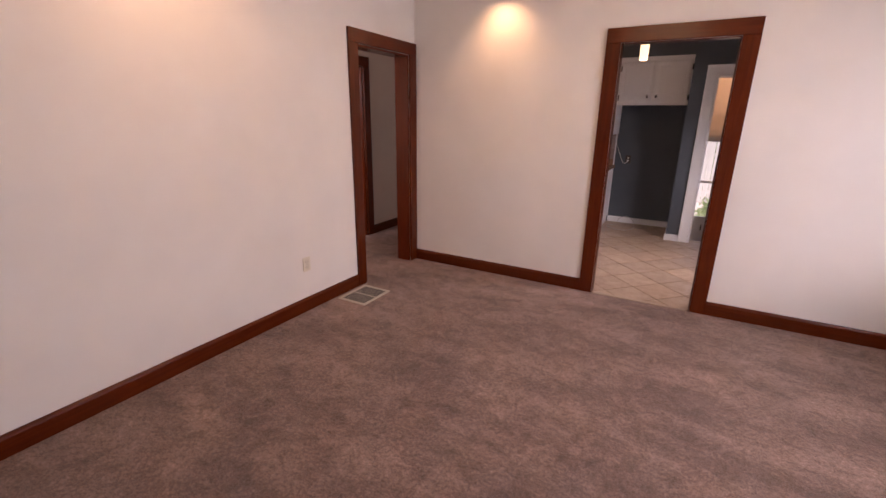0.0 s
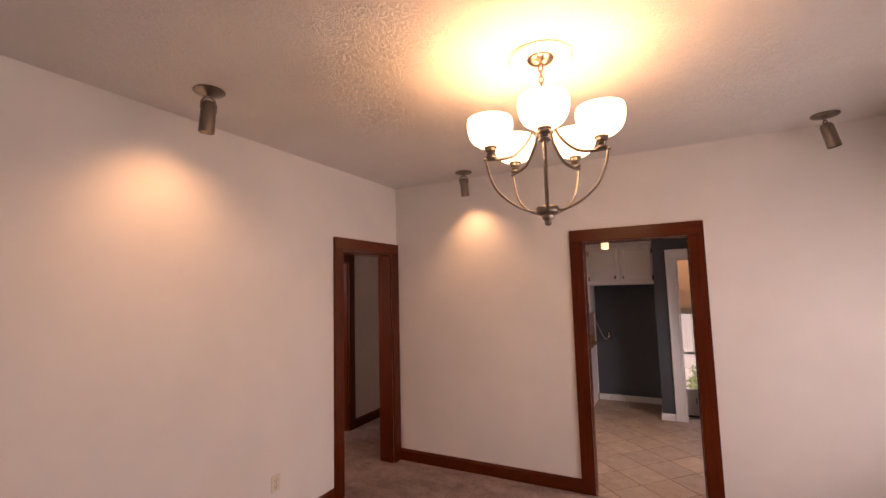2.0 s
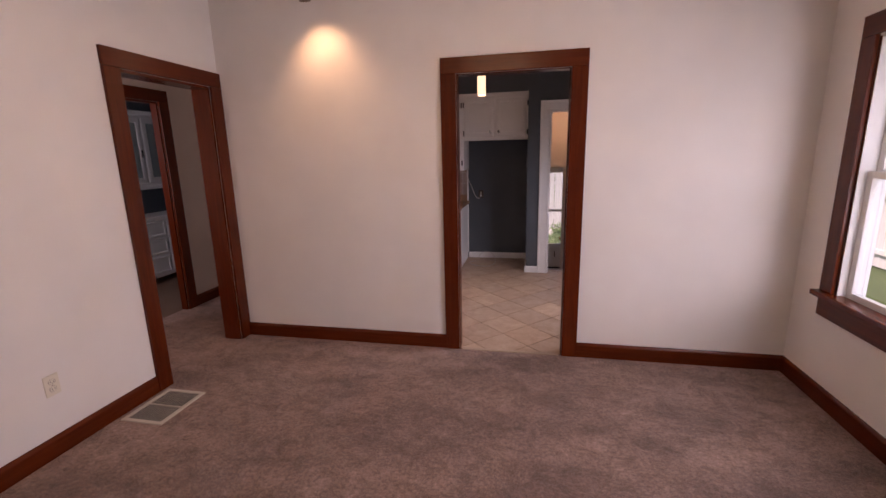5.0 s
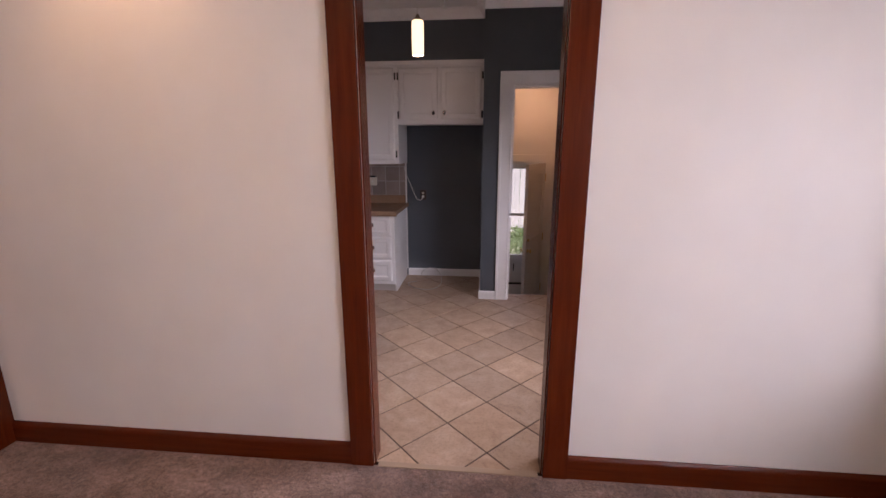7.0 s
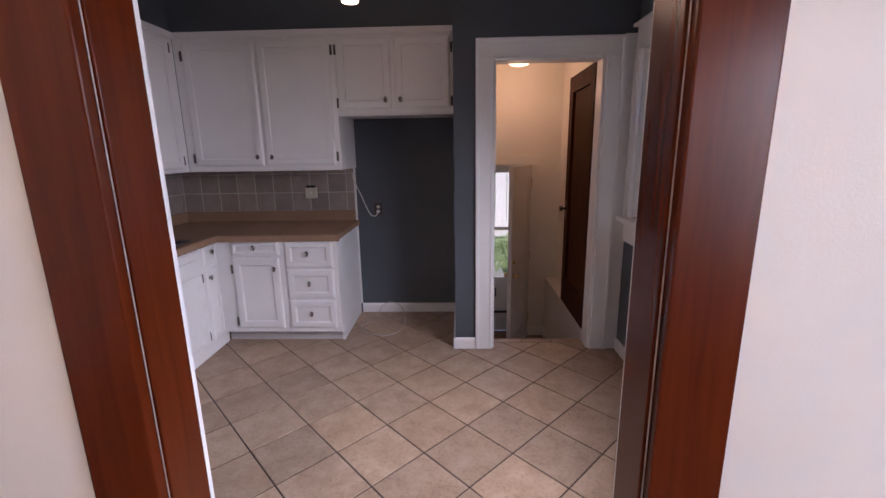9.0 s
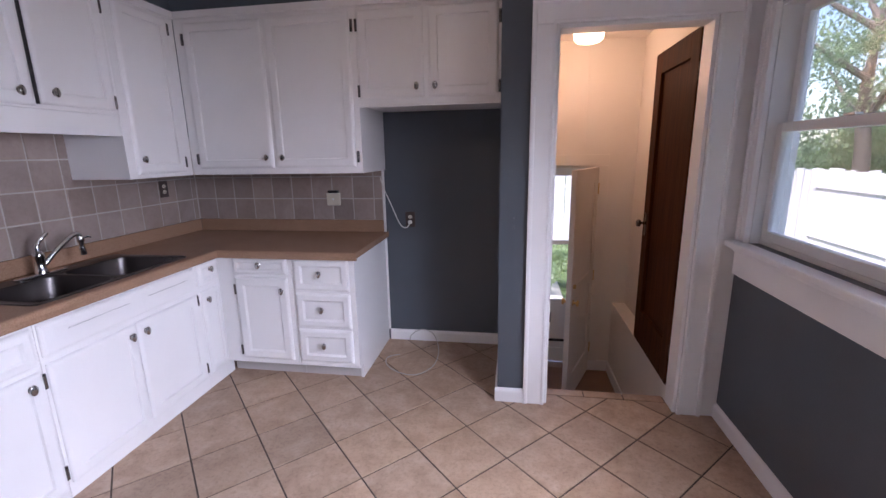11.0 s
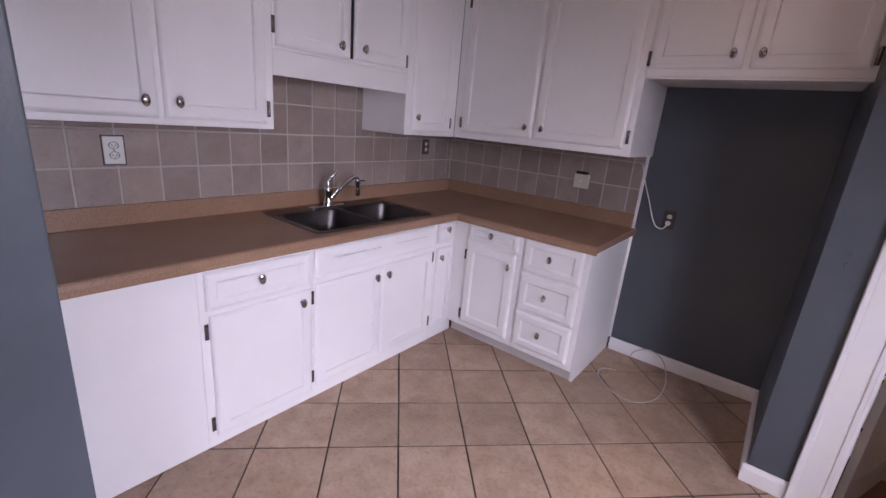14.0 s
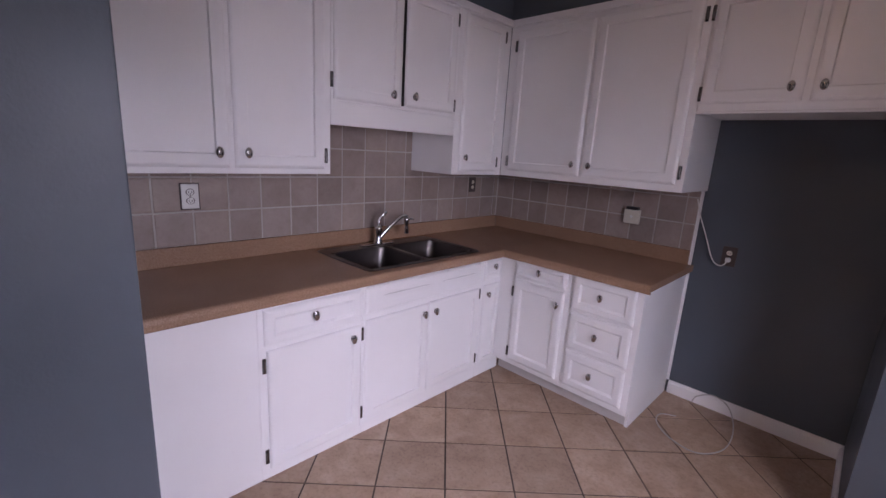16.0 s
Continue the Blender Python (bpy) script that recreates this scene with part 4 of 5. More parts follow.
cord = thing("power_cord", (-0.95, KB - 0.02, 0.95), "white appliance cord hanging from the wall into the outlet", "cord")
part("cable", tube(smooth_path([(-1.128, KB - 0.020, 1.33), (-1.10, KB - 0.022, 1.24), (-1.045, KB - 0.022, 1.11), (-1.0, KB - 0.024, 1.0), (-0.968, KB - 0.026, 0.952), (-0.930, KB - 0.028, 0.945), (-0.905, KB - 0.024, 0.975)], 6), 0.0036, 8), CORD, cord, "", True)
part("plug", box(-0.918, -0.892, KB - 0.034, KB - 0.012, 0.972, 0.998, 0.005), CORD, cord)
hose = thing("water_line", (-0.80, 7.05, 0.0), "coiled translucent white water line on the floor", "tubing")
part("loop", tube(smooth_path([(-0.955, 7.09, 0.006), (-1.03, 7.03, 0.008), (-1.01, 6.92, 0.007), (-0.90, 6.82, 0.007), (-0.76, 6.80, 0.007), (-0.665, 6.95, 0.008), (-0.665, 7.16, 0.03), (-0.73, 7.30, 0.09), (-0.83, 7.35, 0.105), (-0.915, 7.345, 0.06), (-0.935, 7.335, 0.012)], 8), 0.0036, 8), TUBING, hose, "", True)


# ---- floor registers ----
def register(name, x0, x1, y0, y1, z, m, label, along, n):
    g = thing(name, ((x0 + x1) / 2, (y0 + y1) / 2, z), label, "floor vent")
    w = 0.026
    part("frame", boxes((x0, x0 + w, y0, y1, z, z + 0.008), (x1 - w, x1, y0, y1, z, z + 0.008), (x0 + w, x1 - w, y0, y0 + w, z, z + 0.008), (x0 + w, x1 - w, y1 - w, y1, z, z + 0.008), bevel=0.002), m, g)
    # thin black sheet in place of the unlit duct under the slats
    part("well", box(x0 + w, x1 - w, y0 + w, y1 - w, z + 0.0005, z + 0.002), BLACK, g)
    for k in range(n):
        if along == "y":
            u = x0 + w + (x1 - x0 - 2 * w) * (k + 0.5) / n
            part("slat", box(u - 0.0028, u + 0.0028, y0 + w, y1 - w, z + 0.002, z + 0.0045), VENTS if m == VENT else m, g)
        else:
            u = y0 + w + (y1 - y0 - 2 * w) * (k + 0.5) / n
            part("slat", box(x0 + w, x1 - w, u - 0.0035, u + 0.0035, z + 0.002, z + 0.004), m, g)
    part("spine", box((x0 + x1) / 2 - 0.004, (x0 + x1) / 2 + 0.004, y0 + w, y1 - w, z + 0.002, z + 0.0076) if along == "x" else box(x0 + w, x1 - w, (y0 + y1) / 2 - 0.004, (y0 + y1) / 2 + 0.004, z + 0.002, z + 0.0076), m, g)
    return g


register("floor_register", -2.655, -2.35, 2.682, 3.065, 0.0, VENT, "ivory enamelled metal floor register in the carpet", "y", 14)
register("floor_register", 0.235, 0.345, 4.47, 4.76, 0.0, VENTD, "dark brown metal floor register in the tile floor", "x", 14)


# ---- lamps ----
CHX, CHY = -0.526, 2.071
ch = thing("chandelier", (CHX, CHY, TOP), "brushed nickel chandelier with five lit frosted glass bowls", "chandelier")
medal = turned([(0.0, TOP - 0.001), (0.150, TOP - 0.001), (0.158, TOP - 0.008), (0.146, TOP - 0.018), (0.12, TOP - 0.008), (0.0, TOP - 0.008)], pose(CHX, CHY, 0), 40)
lone("ceiling_medallion", medal, CEIL, "white round plaster disc around the chandelier canopy", "ceiling medallion", smooth=True)
part("canopy", turned([(0, TOP - 0.008), (0.062, TOP - 0.008), (0.065, TOP - 0.014), (0.055, TOP - 0.026), (0.03, TOP - 0.036), (0.010, TOP - 0.042), (0, TOP - 0.042)], pose(CHX, CHY, 0), 28), NICKEL, ch, "", True)
z, flip = TOP - 0.042, 0
while z > 2.79:
    ring = [(CHX + (0.011 * math.cos(a) if flip % 2 == 0 else 0), CHY + (0.011 * math.cos(a) if flip % 2 else 0), z - 0.016 + 0.020 * math.sin(a)) for a in (2 * math.pi * k / 12 for k in range(13))]
    part("chain_link", tube(ring, 0.0035, 6), NICKEL, ch, "", True)
    z -= 0.030
    flip += 1
part("stem", turned([(0, 2.80), (0.008, 2.795), (0.009, 2.74), (0.026, 2.73), (0.032, 2.715), (0.024, 2.705), (0.013, 2.695), (0.010, 2.68), (0.010, 2.30), (0.010, 2.218), (0.05, 2.214), (0.055, 2.206), (0.055, 2.186), (0.048, 2.176),
                     (0.030, 2.170), (0.028, 2.157), (0.019, 2.150), (0.016, 2.138), (0.017, 2.130), (0.009, 2.122), (0, 2.120)], pose(CHX, CHY, -0.022), 24), NICKEL, ch, "", True)
ARM, DROP = 0.266, -0.075
for k in range(5):
    a = radians(-76 + 72 * k)
    d = Vector((math.cos(a), math.sin(a), 0))

    def at(r, z, d=d):
        return Vector((CHX, CHY, 0)) + d * r + Vector((0, 0, z + DROP))

    part("arm", tube(smooth_path([at(0.014, 2.77), at(0.035, 2.70), at(0.075, 2.60), at(0.145, 2.525), at(0.21, 2.503), at(ARM + 0.035, 2.498)], 6), 0.008, 8), NICKEL, ch, "", True)
    part("lower_arm", tube(smooth_path([at(ARM + 0.025, 2.498), at(ARM + 0.012, 2.43), at(0.240, 2.345), at(0.165, 2.280), at(0.09, 2.248), at(0.045, 2.247)], 6), 0.006, 8), NICKEL, ch, "", True)
    o = Matrix.Translation(at(ARM, 0))
    part("socket", turned([(0.012, 2.500), (0.026, 2.505), (0.026, 2.512), (0.017, 2.518), (0.022, 2.526), (0.015, 2.532), (0.026, 2.540), (0.026, 2.552), (0.033, 2.556), (0.031, 2.562), (0, 2.562)], o, 18), NICKEL, ch, "", True)
    part("glass_bowl", turned([(0.028, 2.560), (0.062, 2.567), (0.090, 2.586), (0.107, 2.614), (0.115, 2.648), (0.116, 2.676), (0.112, 2.696), (0.108, 2.696), (0.110, 2.676), (0.109, 2.648), (0.101, 2.618), (0.085, 2.592), (0.056, 2.573), (0.0, 2.566)], o @ Matrix.Diagonal((0.95, 0.95, 1, 1)), 28), BOWL, ch, "glowing frosted glass bowl", True)
    lamp("chandelier_light", "POINT", 2.0, Matrix.Translation(at(ARM, 2.655)), WARM, 0.045)


def spotlight(x, y, lean, turn, lit):
    s = thing("ceiling_spotlight", (0, 0, 0), "brushed nickel ceiling spotlight aimed down the wall, " + ("lit" if lit else "switched off"), "spotlight", "ceiling spotlights round the room")
    part("canopy", turned([(0, 0), (0.062, 0), (0.064, -0.004), (0.058, -0.010), (0.03, -0.018), (0.012, -0.024), (0, -0.024)], n=28), NICKEL, s, "", True)
    can = pose(0, 0, -0.058, 0, lean, 0)
    part("yoke", tube([can @ Vector(p) for p in ((0, -0.034, -0.03), (0, -0.034, 0.0), (0, -0.022, 0.022), (0, 0, 0.03), (0, 0.022, 0.022), (0, 0.034, 0.0), (0, 0.034, -0.03))], 0.0045, 8), NICKEL, s, "", True)
    c = part("can", turned([(0, 0.012), (0.014, 0.011), (0.025, 0.004), (0.030, -0.010), (0.0315, -0.125), (0.0285, -0.125), (0.027, -0.05), (0, -0.05)], can, 24), NICKEL, s, "", True)
    part("bulb", turned([(0, -0.100), (0.018, -0.098), (0.025, -0.090), (0.024, -0.052), (0, -0.052)], can, 18), BULB if lit else PLASTIC, c, "reflector bulb", True)
    s.matrix_basis = pose(x, y, TOP, 0, 0, turn) @ Matrix.Scale(1.3, 4)
    return s


spotlight(-2.237, 1.488, 6, 0, True)
spotlight(-1.747, 3.816, -10, 90, True)
spotlight(1.01, 3.822, -12, 0, False)
lamp("spot_beam", "SPOT", 11, look((-2.255, 1.49, 2.69), (-2.715, 1.53, 2.06)), (1.0, 0.65, 0.34), 0.03, cone=radians(120), blend=1.0)
lamp("spot_beam", "SPOT", 13, look((-1.742, 3.80, 2.70), (-1.715, 4.06, 2.16)), (1.0, 0.65, 0.34), 0.03, cone=radians(100), blend=1.0)

PX, PY = -0.705, 5.79
pend = thing("pendant_light", (PX, PY, KTOP), "small cylindrical pendant light with a lit frosted glass shade", "pendant light")
part("canopy", turned([(0, KTOP), (0.055, KTOP), (0.052, KTOP - 0.015), (0.02, KTOP - 0.028), (0, KTOP - 0.028)], pose(PX, PY, 0), 24), NICKEL, pend, "", True)
part("cord", tube([(PX, PY, KTOP - 0.02), (PX, PY, 2.535)], 0.0028, 8), CORD, pend, "", True)
part("cap", turned([(0, 2.545), (0.010, 2.543), (0.016, 2.525), (0.034, 2.510), (0.038, 2.500), (0, 2.500)], pose(PX, PY, 0), 20), NICKEL, pend, "", True)
part("shade", turned([(0.038, 2.500), (0.045, 2.492), (0.0465, 2.39), (0.045, 2.263), (0.041, 2.252), (0.037, 2.256), (0.041, 2.39), (0.040, 2.485), (0.0, 2.493)], pose(PX, PY, 0), 28), SHADE, pend, "glowing frosted glass cylinder", True)
lamp("pendant_glow", "POINT", 1.1, Matrix.Translation((PX, PY, 2.215)), (1.0, 0.70, 0.46), 0.04)
pt = thing("ceiling_hook", (-0.556, 6.45, KTOP), "small white ceiling fitting with a hanging pull", "ceiling fitting")
part("body", turned([(0, KTOP), (0.03, KTOP), (0.028, KTOP - 0.012), (0.01, KTOP - 0.02), (0.008, KTOP - 0.09), (0.024, KTOP - 0.10), (0.022, KTOP - 0.112), (0, KTOP - 0.115)], pose(-0.556, 6.45, 0), 20), PLASTIC, pt, "", True)

LX, LY = 0.42, 7.78
dome = thing("ceiling_light", (LX, LY, 2.43), "lit frosted dome ceiling light over the back stairs", "ceiling light")
part("base", turned([(0, 2.43), (0.09, 2.43), (0.088, 2.415), (0, 2.415)], pose(LX, LY, 0), 28), PLASTIC, dome, "", True)
part("shade", turned([(0.090, 2.416), (0.106, 2.40), (0.112, 2.36), (0.106, 2.318), (0.086, 2.300), (0.05, 2.291), (0, 2.290)], pose(LX, LY, 0), 28), DOME, dome, "glowing frosted dome", True)
lamp("stair_light", "POINT", 2.15, Matrix.Translation((LX, LY, 2.08)), (1.0, 0.57, 0.33), 0.10)


# ---- doors of the back stairs ----
d1 = thing("wooden_door", (0.800, 6.702, 0.10), "dark stained wooden door with a sunk panel, standing open over the stairs", "door")
WD, WH = 0.735, 2.018


def hang(name, bm, material, parent, label="", smooth=False):
    """A part built about the origin of its thing."""
    o = new(name, finish(bm, name, material, smooth))
    o.parent = parent
    return tagged(o, label)


hang("leaf", boxes((0, 0.040, 0, 0.125, 0, WH), (0, 0.040, WD - 0.12, WD, 0, WH), (0, 0.040, 0.125, WD - 0.12, 0, 0.25), (0, 0.040, 0.125, WD - 0.12, WH - 0.132, WH), bevel=0.003), DOORWOOD, d1)
hang("panel", front("-x", 0.030, 0.121, WD - 0.116, 0.246, WH - 0.128, deep=0.014, rail=0.012, sunk=0.004), DOORWOOD, d1, "sunk wooden panel")
hang("handle", turned([(0, 0), (0.026, 0), (0.026, 0.003), (0.010, 0.006), (0.009, 0.03), (0.022, 0.036), (0.027, 0.048), (0.022, 0.060), (0, 0.064)], pose(0, WD - 0.06, 0.89) @ TOWARD["-x"], 18), HINGE, d1, "dull worn metal knob", True)
hang("backplate", box(-0.003, 0.0005, WD - 0.08, WD - 0.04, 0.80, 0.96, 0.001), HINGE, d1)
for z in (0.22, 1.80):
    hang("hinge", boxes((0.002, 0.030, -0.006, 0.001, z - 0.045, z + 0.045), bevel=0.002), HINGE, d1)
d1.matrix_basis = pose(0.812, 6.704, 0.10, 0, 0, -0.6)

HX, HY = 0.612, FAR - 0.004
d2 = thing("back_door", (HX, HY, LAND), "white painted exterior door standing ajar at the foot of the stairs", "door")
DW = 0.74
bm = boxes((-DW, -0.62, -0.042, 0, 0.012, 2.015), (-0.12, 0, -0.042, 0, 0.012, 2.015), (-0.62, -0.12, -0.042, 0, 0.012, 0.25), (-0.62, -0.12, -0.042, 0, 0.95, 1.07), (-0.62, -0.12, -0.042, 0, 1.88, 2.015), bevel=0.003)
leaf = new("leaf", finish(bm, "leaf", DARKPAINT))
leaf.parent = d2
for z0, z1 in ((0.25, 0.95), (1.07, 1.88)):
    p = new("panel", finish(front("+y", -0.032, -0.624, -0.116, z0 - 0.004, z1 + 0.004, deep=0.022, rail=0.02, sunk=0.006), "panel", DARKPAINT))
    p.parent = d2
for z, nm in ((0.93, "door_knob"), (1.07, "deadbolt")):
    for s in (1, -1):
        r = 0.027 if nm == "door_knob" else 0.020
        p = new(nm, finish(turned([(0, 0), (r, 0), (r, 0.004), (0.011, 0.007), (0.010, 0.026 if nm == "door_knob" else 0.010), (r, 0.034 if nm == "door_knob" else 0.012), (r, 0.046 if nm == "door_knob" else 0.016), (0, 0.052 if nm == "door_knob" else 0.018)],
                                   Matrix.Translation((-DW + 0.065, 0 if s > 0 else -0.042, z)) @ TOWARD["+y" if s > 0 else "-y"], 18), nm, BRASS, True))
        p.parent = d2
        tagged(p, "polished brass " + nm.replace("_", " "))
for z in (0.26, 1.0, 1.82):
    p = new("hinge", finish(boxes((-0.010, 0.010, -0.050, -0.036, z - 0.05, z + 0.05), bevel=0.002), "hinge", BRASS))
    p.parent = d2
d2.matrix_basis = Matrix.Translation((HX, HY, LAND)) @ pose(0, 0, 0, 0, 0, 67)

ext = tagged(new("trim_back_door"), "white painted casing of the exterior doorway", kind="structure")
part("leg", box(0.620, 0.735, FAR - 0.018, FAR, LAND + 0.11, 1.366, 0.004), STAIRW, ext)
part("head", box(-0.05, 0.735, FAR - 0.018, FAR, 1.367, 1.465, 0.004), STAIRW, ext)
part("lining", boxes((0.600, 0.6185, FAR, FAR + 0.12, LAND, 1.365), (-0.14, -0.12, FAR, FAR + 0.12, LAND, 1.365), (-0.12, 0.600, FAR, FAR + 0.12, 1.347, 1.365)), STAIRW, ext)
sd = thing("storm_door", (0.24, FAR + 0.15, LAND), "white metal storm door with two glass lights and a black handle", "door")
ys, ye = FAR + 0.125, FAR + 0.155
part("frame", boxes((-0.14, -0.06, ys, ye, LAND + 0.01, 1.36), (0.54, 0.618, ys, ye, LAND + 0.01, 1.36), (-0.06, 0.54, ys, ye, 1.27, 1.36), (-0.06, 0.54, ys, ye, 0.60, 0.64), (-0.06, 0.54, ys, ye, -0.07, 0.03), (-0.06, 0.54, ys, ye, LAND + 0.01, -0.50), bevel=0.003), ALU, sd)
part("kick_panel", box(-0.062, 0.542, ys + 0.01, ye - 0.008, -0.502, -0.068), ALU, sd)
for z0, z1 in ((0.03, 0.60), (0.64, 1.27)):
    g = part("pane", box(-0.062, 0.542, ys + 0.012, ys + 0.016, z0 - 0.003, z1 + 0.003), GLASS, sd, "clear storm door glass")
    g.visible_shadow = False
part("handle", tube([(0.275, ys - 0.004, -0.20), (0.275, ys - 0.045, -0.195), (0.275, ys - 0.045, -0.115), (0.275, ys - 0.004, -0.11)], 0.008, 8), BLACK, sd, "black pull handle", True)
part("closer", tube([(0.10, ys - 0.03, -0.40), (0.50, ys - 0.03, -0.40)], 0.014, 10), BLACK, sd, "black pneumatic closer", True)

# ---- built-in dresser in the room beyond the hall ----
hx = -5.44
hu = thing("built_in_dresser", (-5.25, 5.35, 0), "pale painted built-in dresser with glazed doors over drawers", "dresser")
part("base", box(hx, -5.02, 4.7, 6.1, 0.08, 0.86, 0.004), CABINET, hu)
part("top", box(hx, -4.99, 4.68, 6.12, 0.861, 0.90, 0.006), CABINET, hu)
part("upper_body", box(hx, -5.18, 4.7, 6.1, 1.30, 2.20, 0.004), CABINET, hu)
part("cornice", box(hx, -5.14, 4.68, 6.12, 2.201, 2.26, 0.01), CABINET, hu)
part("shelf", box(hx, -5.14, 4.69, 6.11, 1.25, 1.299, 0.004), CABINET, hu)
for y0 in (4.72, 5.18, 5.64):
    dd = part("glazed_door", front("+x", -5.18, y0, y0 + 0.44, 1.33, 2.18, rail=0.06), CABINET, hu)
    part("pane", box(-5.1665, -5.163, y0 + 0.075, y0 + 0.365, 1.405, 2.105), mat("dim_cabinet_glass", (0.28, 0.33, 0.33), 0.08), dd, "greenish cabinet glass")
    part("pull", box(-5.161, -5.150, y0 + 0.40, y0 + 0.415, 1.66, 1.76, 0.003), HINGE, dd)
    for z0, z1 in ((0.12, 0.36), (0.38, 0.60), (0.62, 0.84)):
        part("drawer", front("+x", -5.02, y0, y0 + 0.44, z0, z1, rail=0.03), CABINET, hu)


# ---- outdoors ----
GRASS = mat("grass", (0.07, 0.12, 0.03), 0.9)
gv = coords(GRASS)
bsdf(GRASS, "Base Color", ramp(GRASS, noise_tex(GRASS, gv, 30, 6, 0.7), [(0.3, (0.04, 0.075, 0.018)), (0.7, (0.11, 0.17, 0.045))]))
bump(GRASS, noise_tex(GRASS, gv, 120, 3), 0.8, 0.03)
CONCRETE = paint("concrete", (0.42, 0.40, 0.37), 0.85, 0.12, 80, 0.3)
BOARD = wood("weathered_board", (0.62, 0.61, 0.60), (0.72, 0.71, 0.70), (0.80, 0.79, 0.78), 0.8)
BARK = paint("bark", (0.16, 0.13, 0.105), 0.9, 0.3, 40, 0.8)
LEAF = mat("leaf", (0.07, 0.13, 0.03), 0.5)
li = node(LEAF, "ShaderNodeNewGeometry")
bsdf(LEAF, "Base Color", ramp(LEAF, li.outputs["Random Per Island"], [(0.0, (0.15, 0.22, 0.11)), (1.0, (0.30, 0.38, 0.22))]))
lt = node(LEAF, "ShaderNodeBsdfTranslucent", Color=(0.42, 0.52, 0.28, 1))
lm = node(LEAF, "ShaderNodeMixShader", Fac=0.6)
link(LEAF, LEAF.node_tree.nodes["Principled BSDF"].outputs[0], lm.inputs[1])
link(LEAF, lt.outputs[0], lm.inputs[2])
link(LEAF, lm.outputs[0], LEAF.node_tree.nodes["Material Output"].inputs["Surface"])
SIDING = paint("pale_siding", (0.62, 0.61, 0.58), 0.7, 0.08)
ROOFING = paint("grey_shingle", (0.17, 0.165, 0.16), 0.9, 0.2, 60, 0.5)

GZ = LAND - 0.14
g = bmesh.new()
bmesh.ops.create_grid(g, x_segments=8, y_segments=8, size=300, matrix=Matrix.Translation((0, 0, GZ)))
structure("ground", g, GRASS, "mown green lawn")
structure("doorstep", box(-0.3, 0.9, FAR + 0.12, FAR + 1.1, GZ - 0.1, LAND - 0.02, 0.01), CONCRETE, "pale concrete doorstep")
structure("pavement", box(-0.1, 0.7, FAR + 1.1, FAR + 7, GZ - 0.05, GZ + 0.03, 0.01), CONCRETE, "pale concrete garden path")


def fence(x0, y0, x1, y1, n, label):
    f = thing("fence", (x0, y0, GZ), label, "fence")
    a, b = Vector((x0, y0, 0)), Vector((x1, y1, 0))
    d = (b - a).normalized()
    nrm = Vector((-d.y, d.x, 0))
    step = (b - a).length / n
    base = box(-step * 0.47, step * 0.47, -0.011, 0.011, 0, 1.0, 0.003)
    me = finish(base, "board", BOARD)
    ang = math.atan2(d.y, d.x)
    for k in range(n):
        o = new("board", me)
        o.parent = f
        p = a + d * step * (k + 0.5) - Vector((x0, y0, 0))
        o.location = (p.x, p.y, 0.04)
        o.rotation_euler = (0, random.uniform(-0.006, 0.006), ang)
        o.scale = (1, 1, random.uniform(1.74, 1.80))
    for z in (0.35, 1.45):
        bm = bmesh.new()
        c = (a + b) / 2 + nrm * 0.04
        bmesh.ops.create_cube(bm, size=1, matrix=Matrix.LocRotScale((c.x, c.y, GZ + z), Euler((0, 0, ang)), ((b - a).length, 0.04, 0.09)))
        part("rail", bm, BOARD, f)
    return f


fence(6.6, -3.0, 6.6, 15.0, 120, "pale painted wooden board fence")
fence(-4.0, 15.0, 6.6, 15.0, 70, "pale painted wooden board fence")


def leaves(bm, centre, size, count, rng, grow=1.0):
    for _ in range(count):
        v = Vector((rng.gauss(0, 1), rng.gauss(0, 1), rng.gauss(0, 1)))
        v = v.normalized() * (rng.random() ** 0.45)
        p = centre + Vector((v.x * size[0], v.y * size[1], v.z * size[2]))
        q = Euler((rng.uniform(0, 6.3), rng.uniform(0, 6.3), rng.uniform(0, 6.3))).to_matrix()
        s = rng.uniform(0.05, 0.11) * grow
        pts = [q @ Vector(c) * s + p for c in ((-1, 0, 0), (-0.2, -0.5, 0.1), (1, 0, 0), (-0.2, 0.5, 0.1))]
        bm.faces.new([bm.verts.new(c) for c in pts])


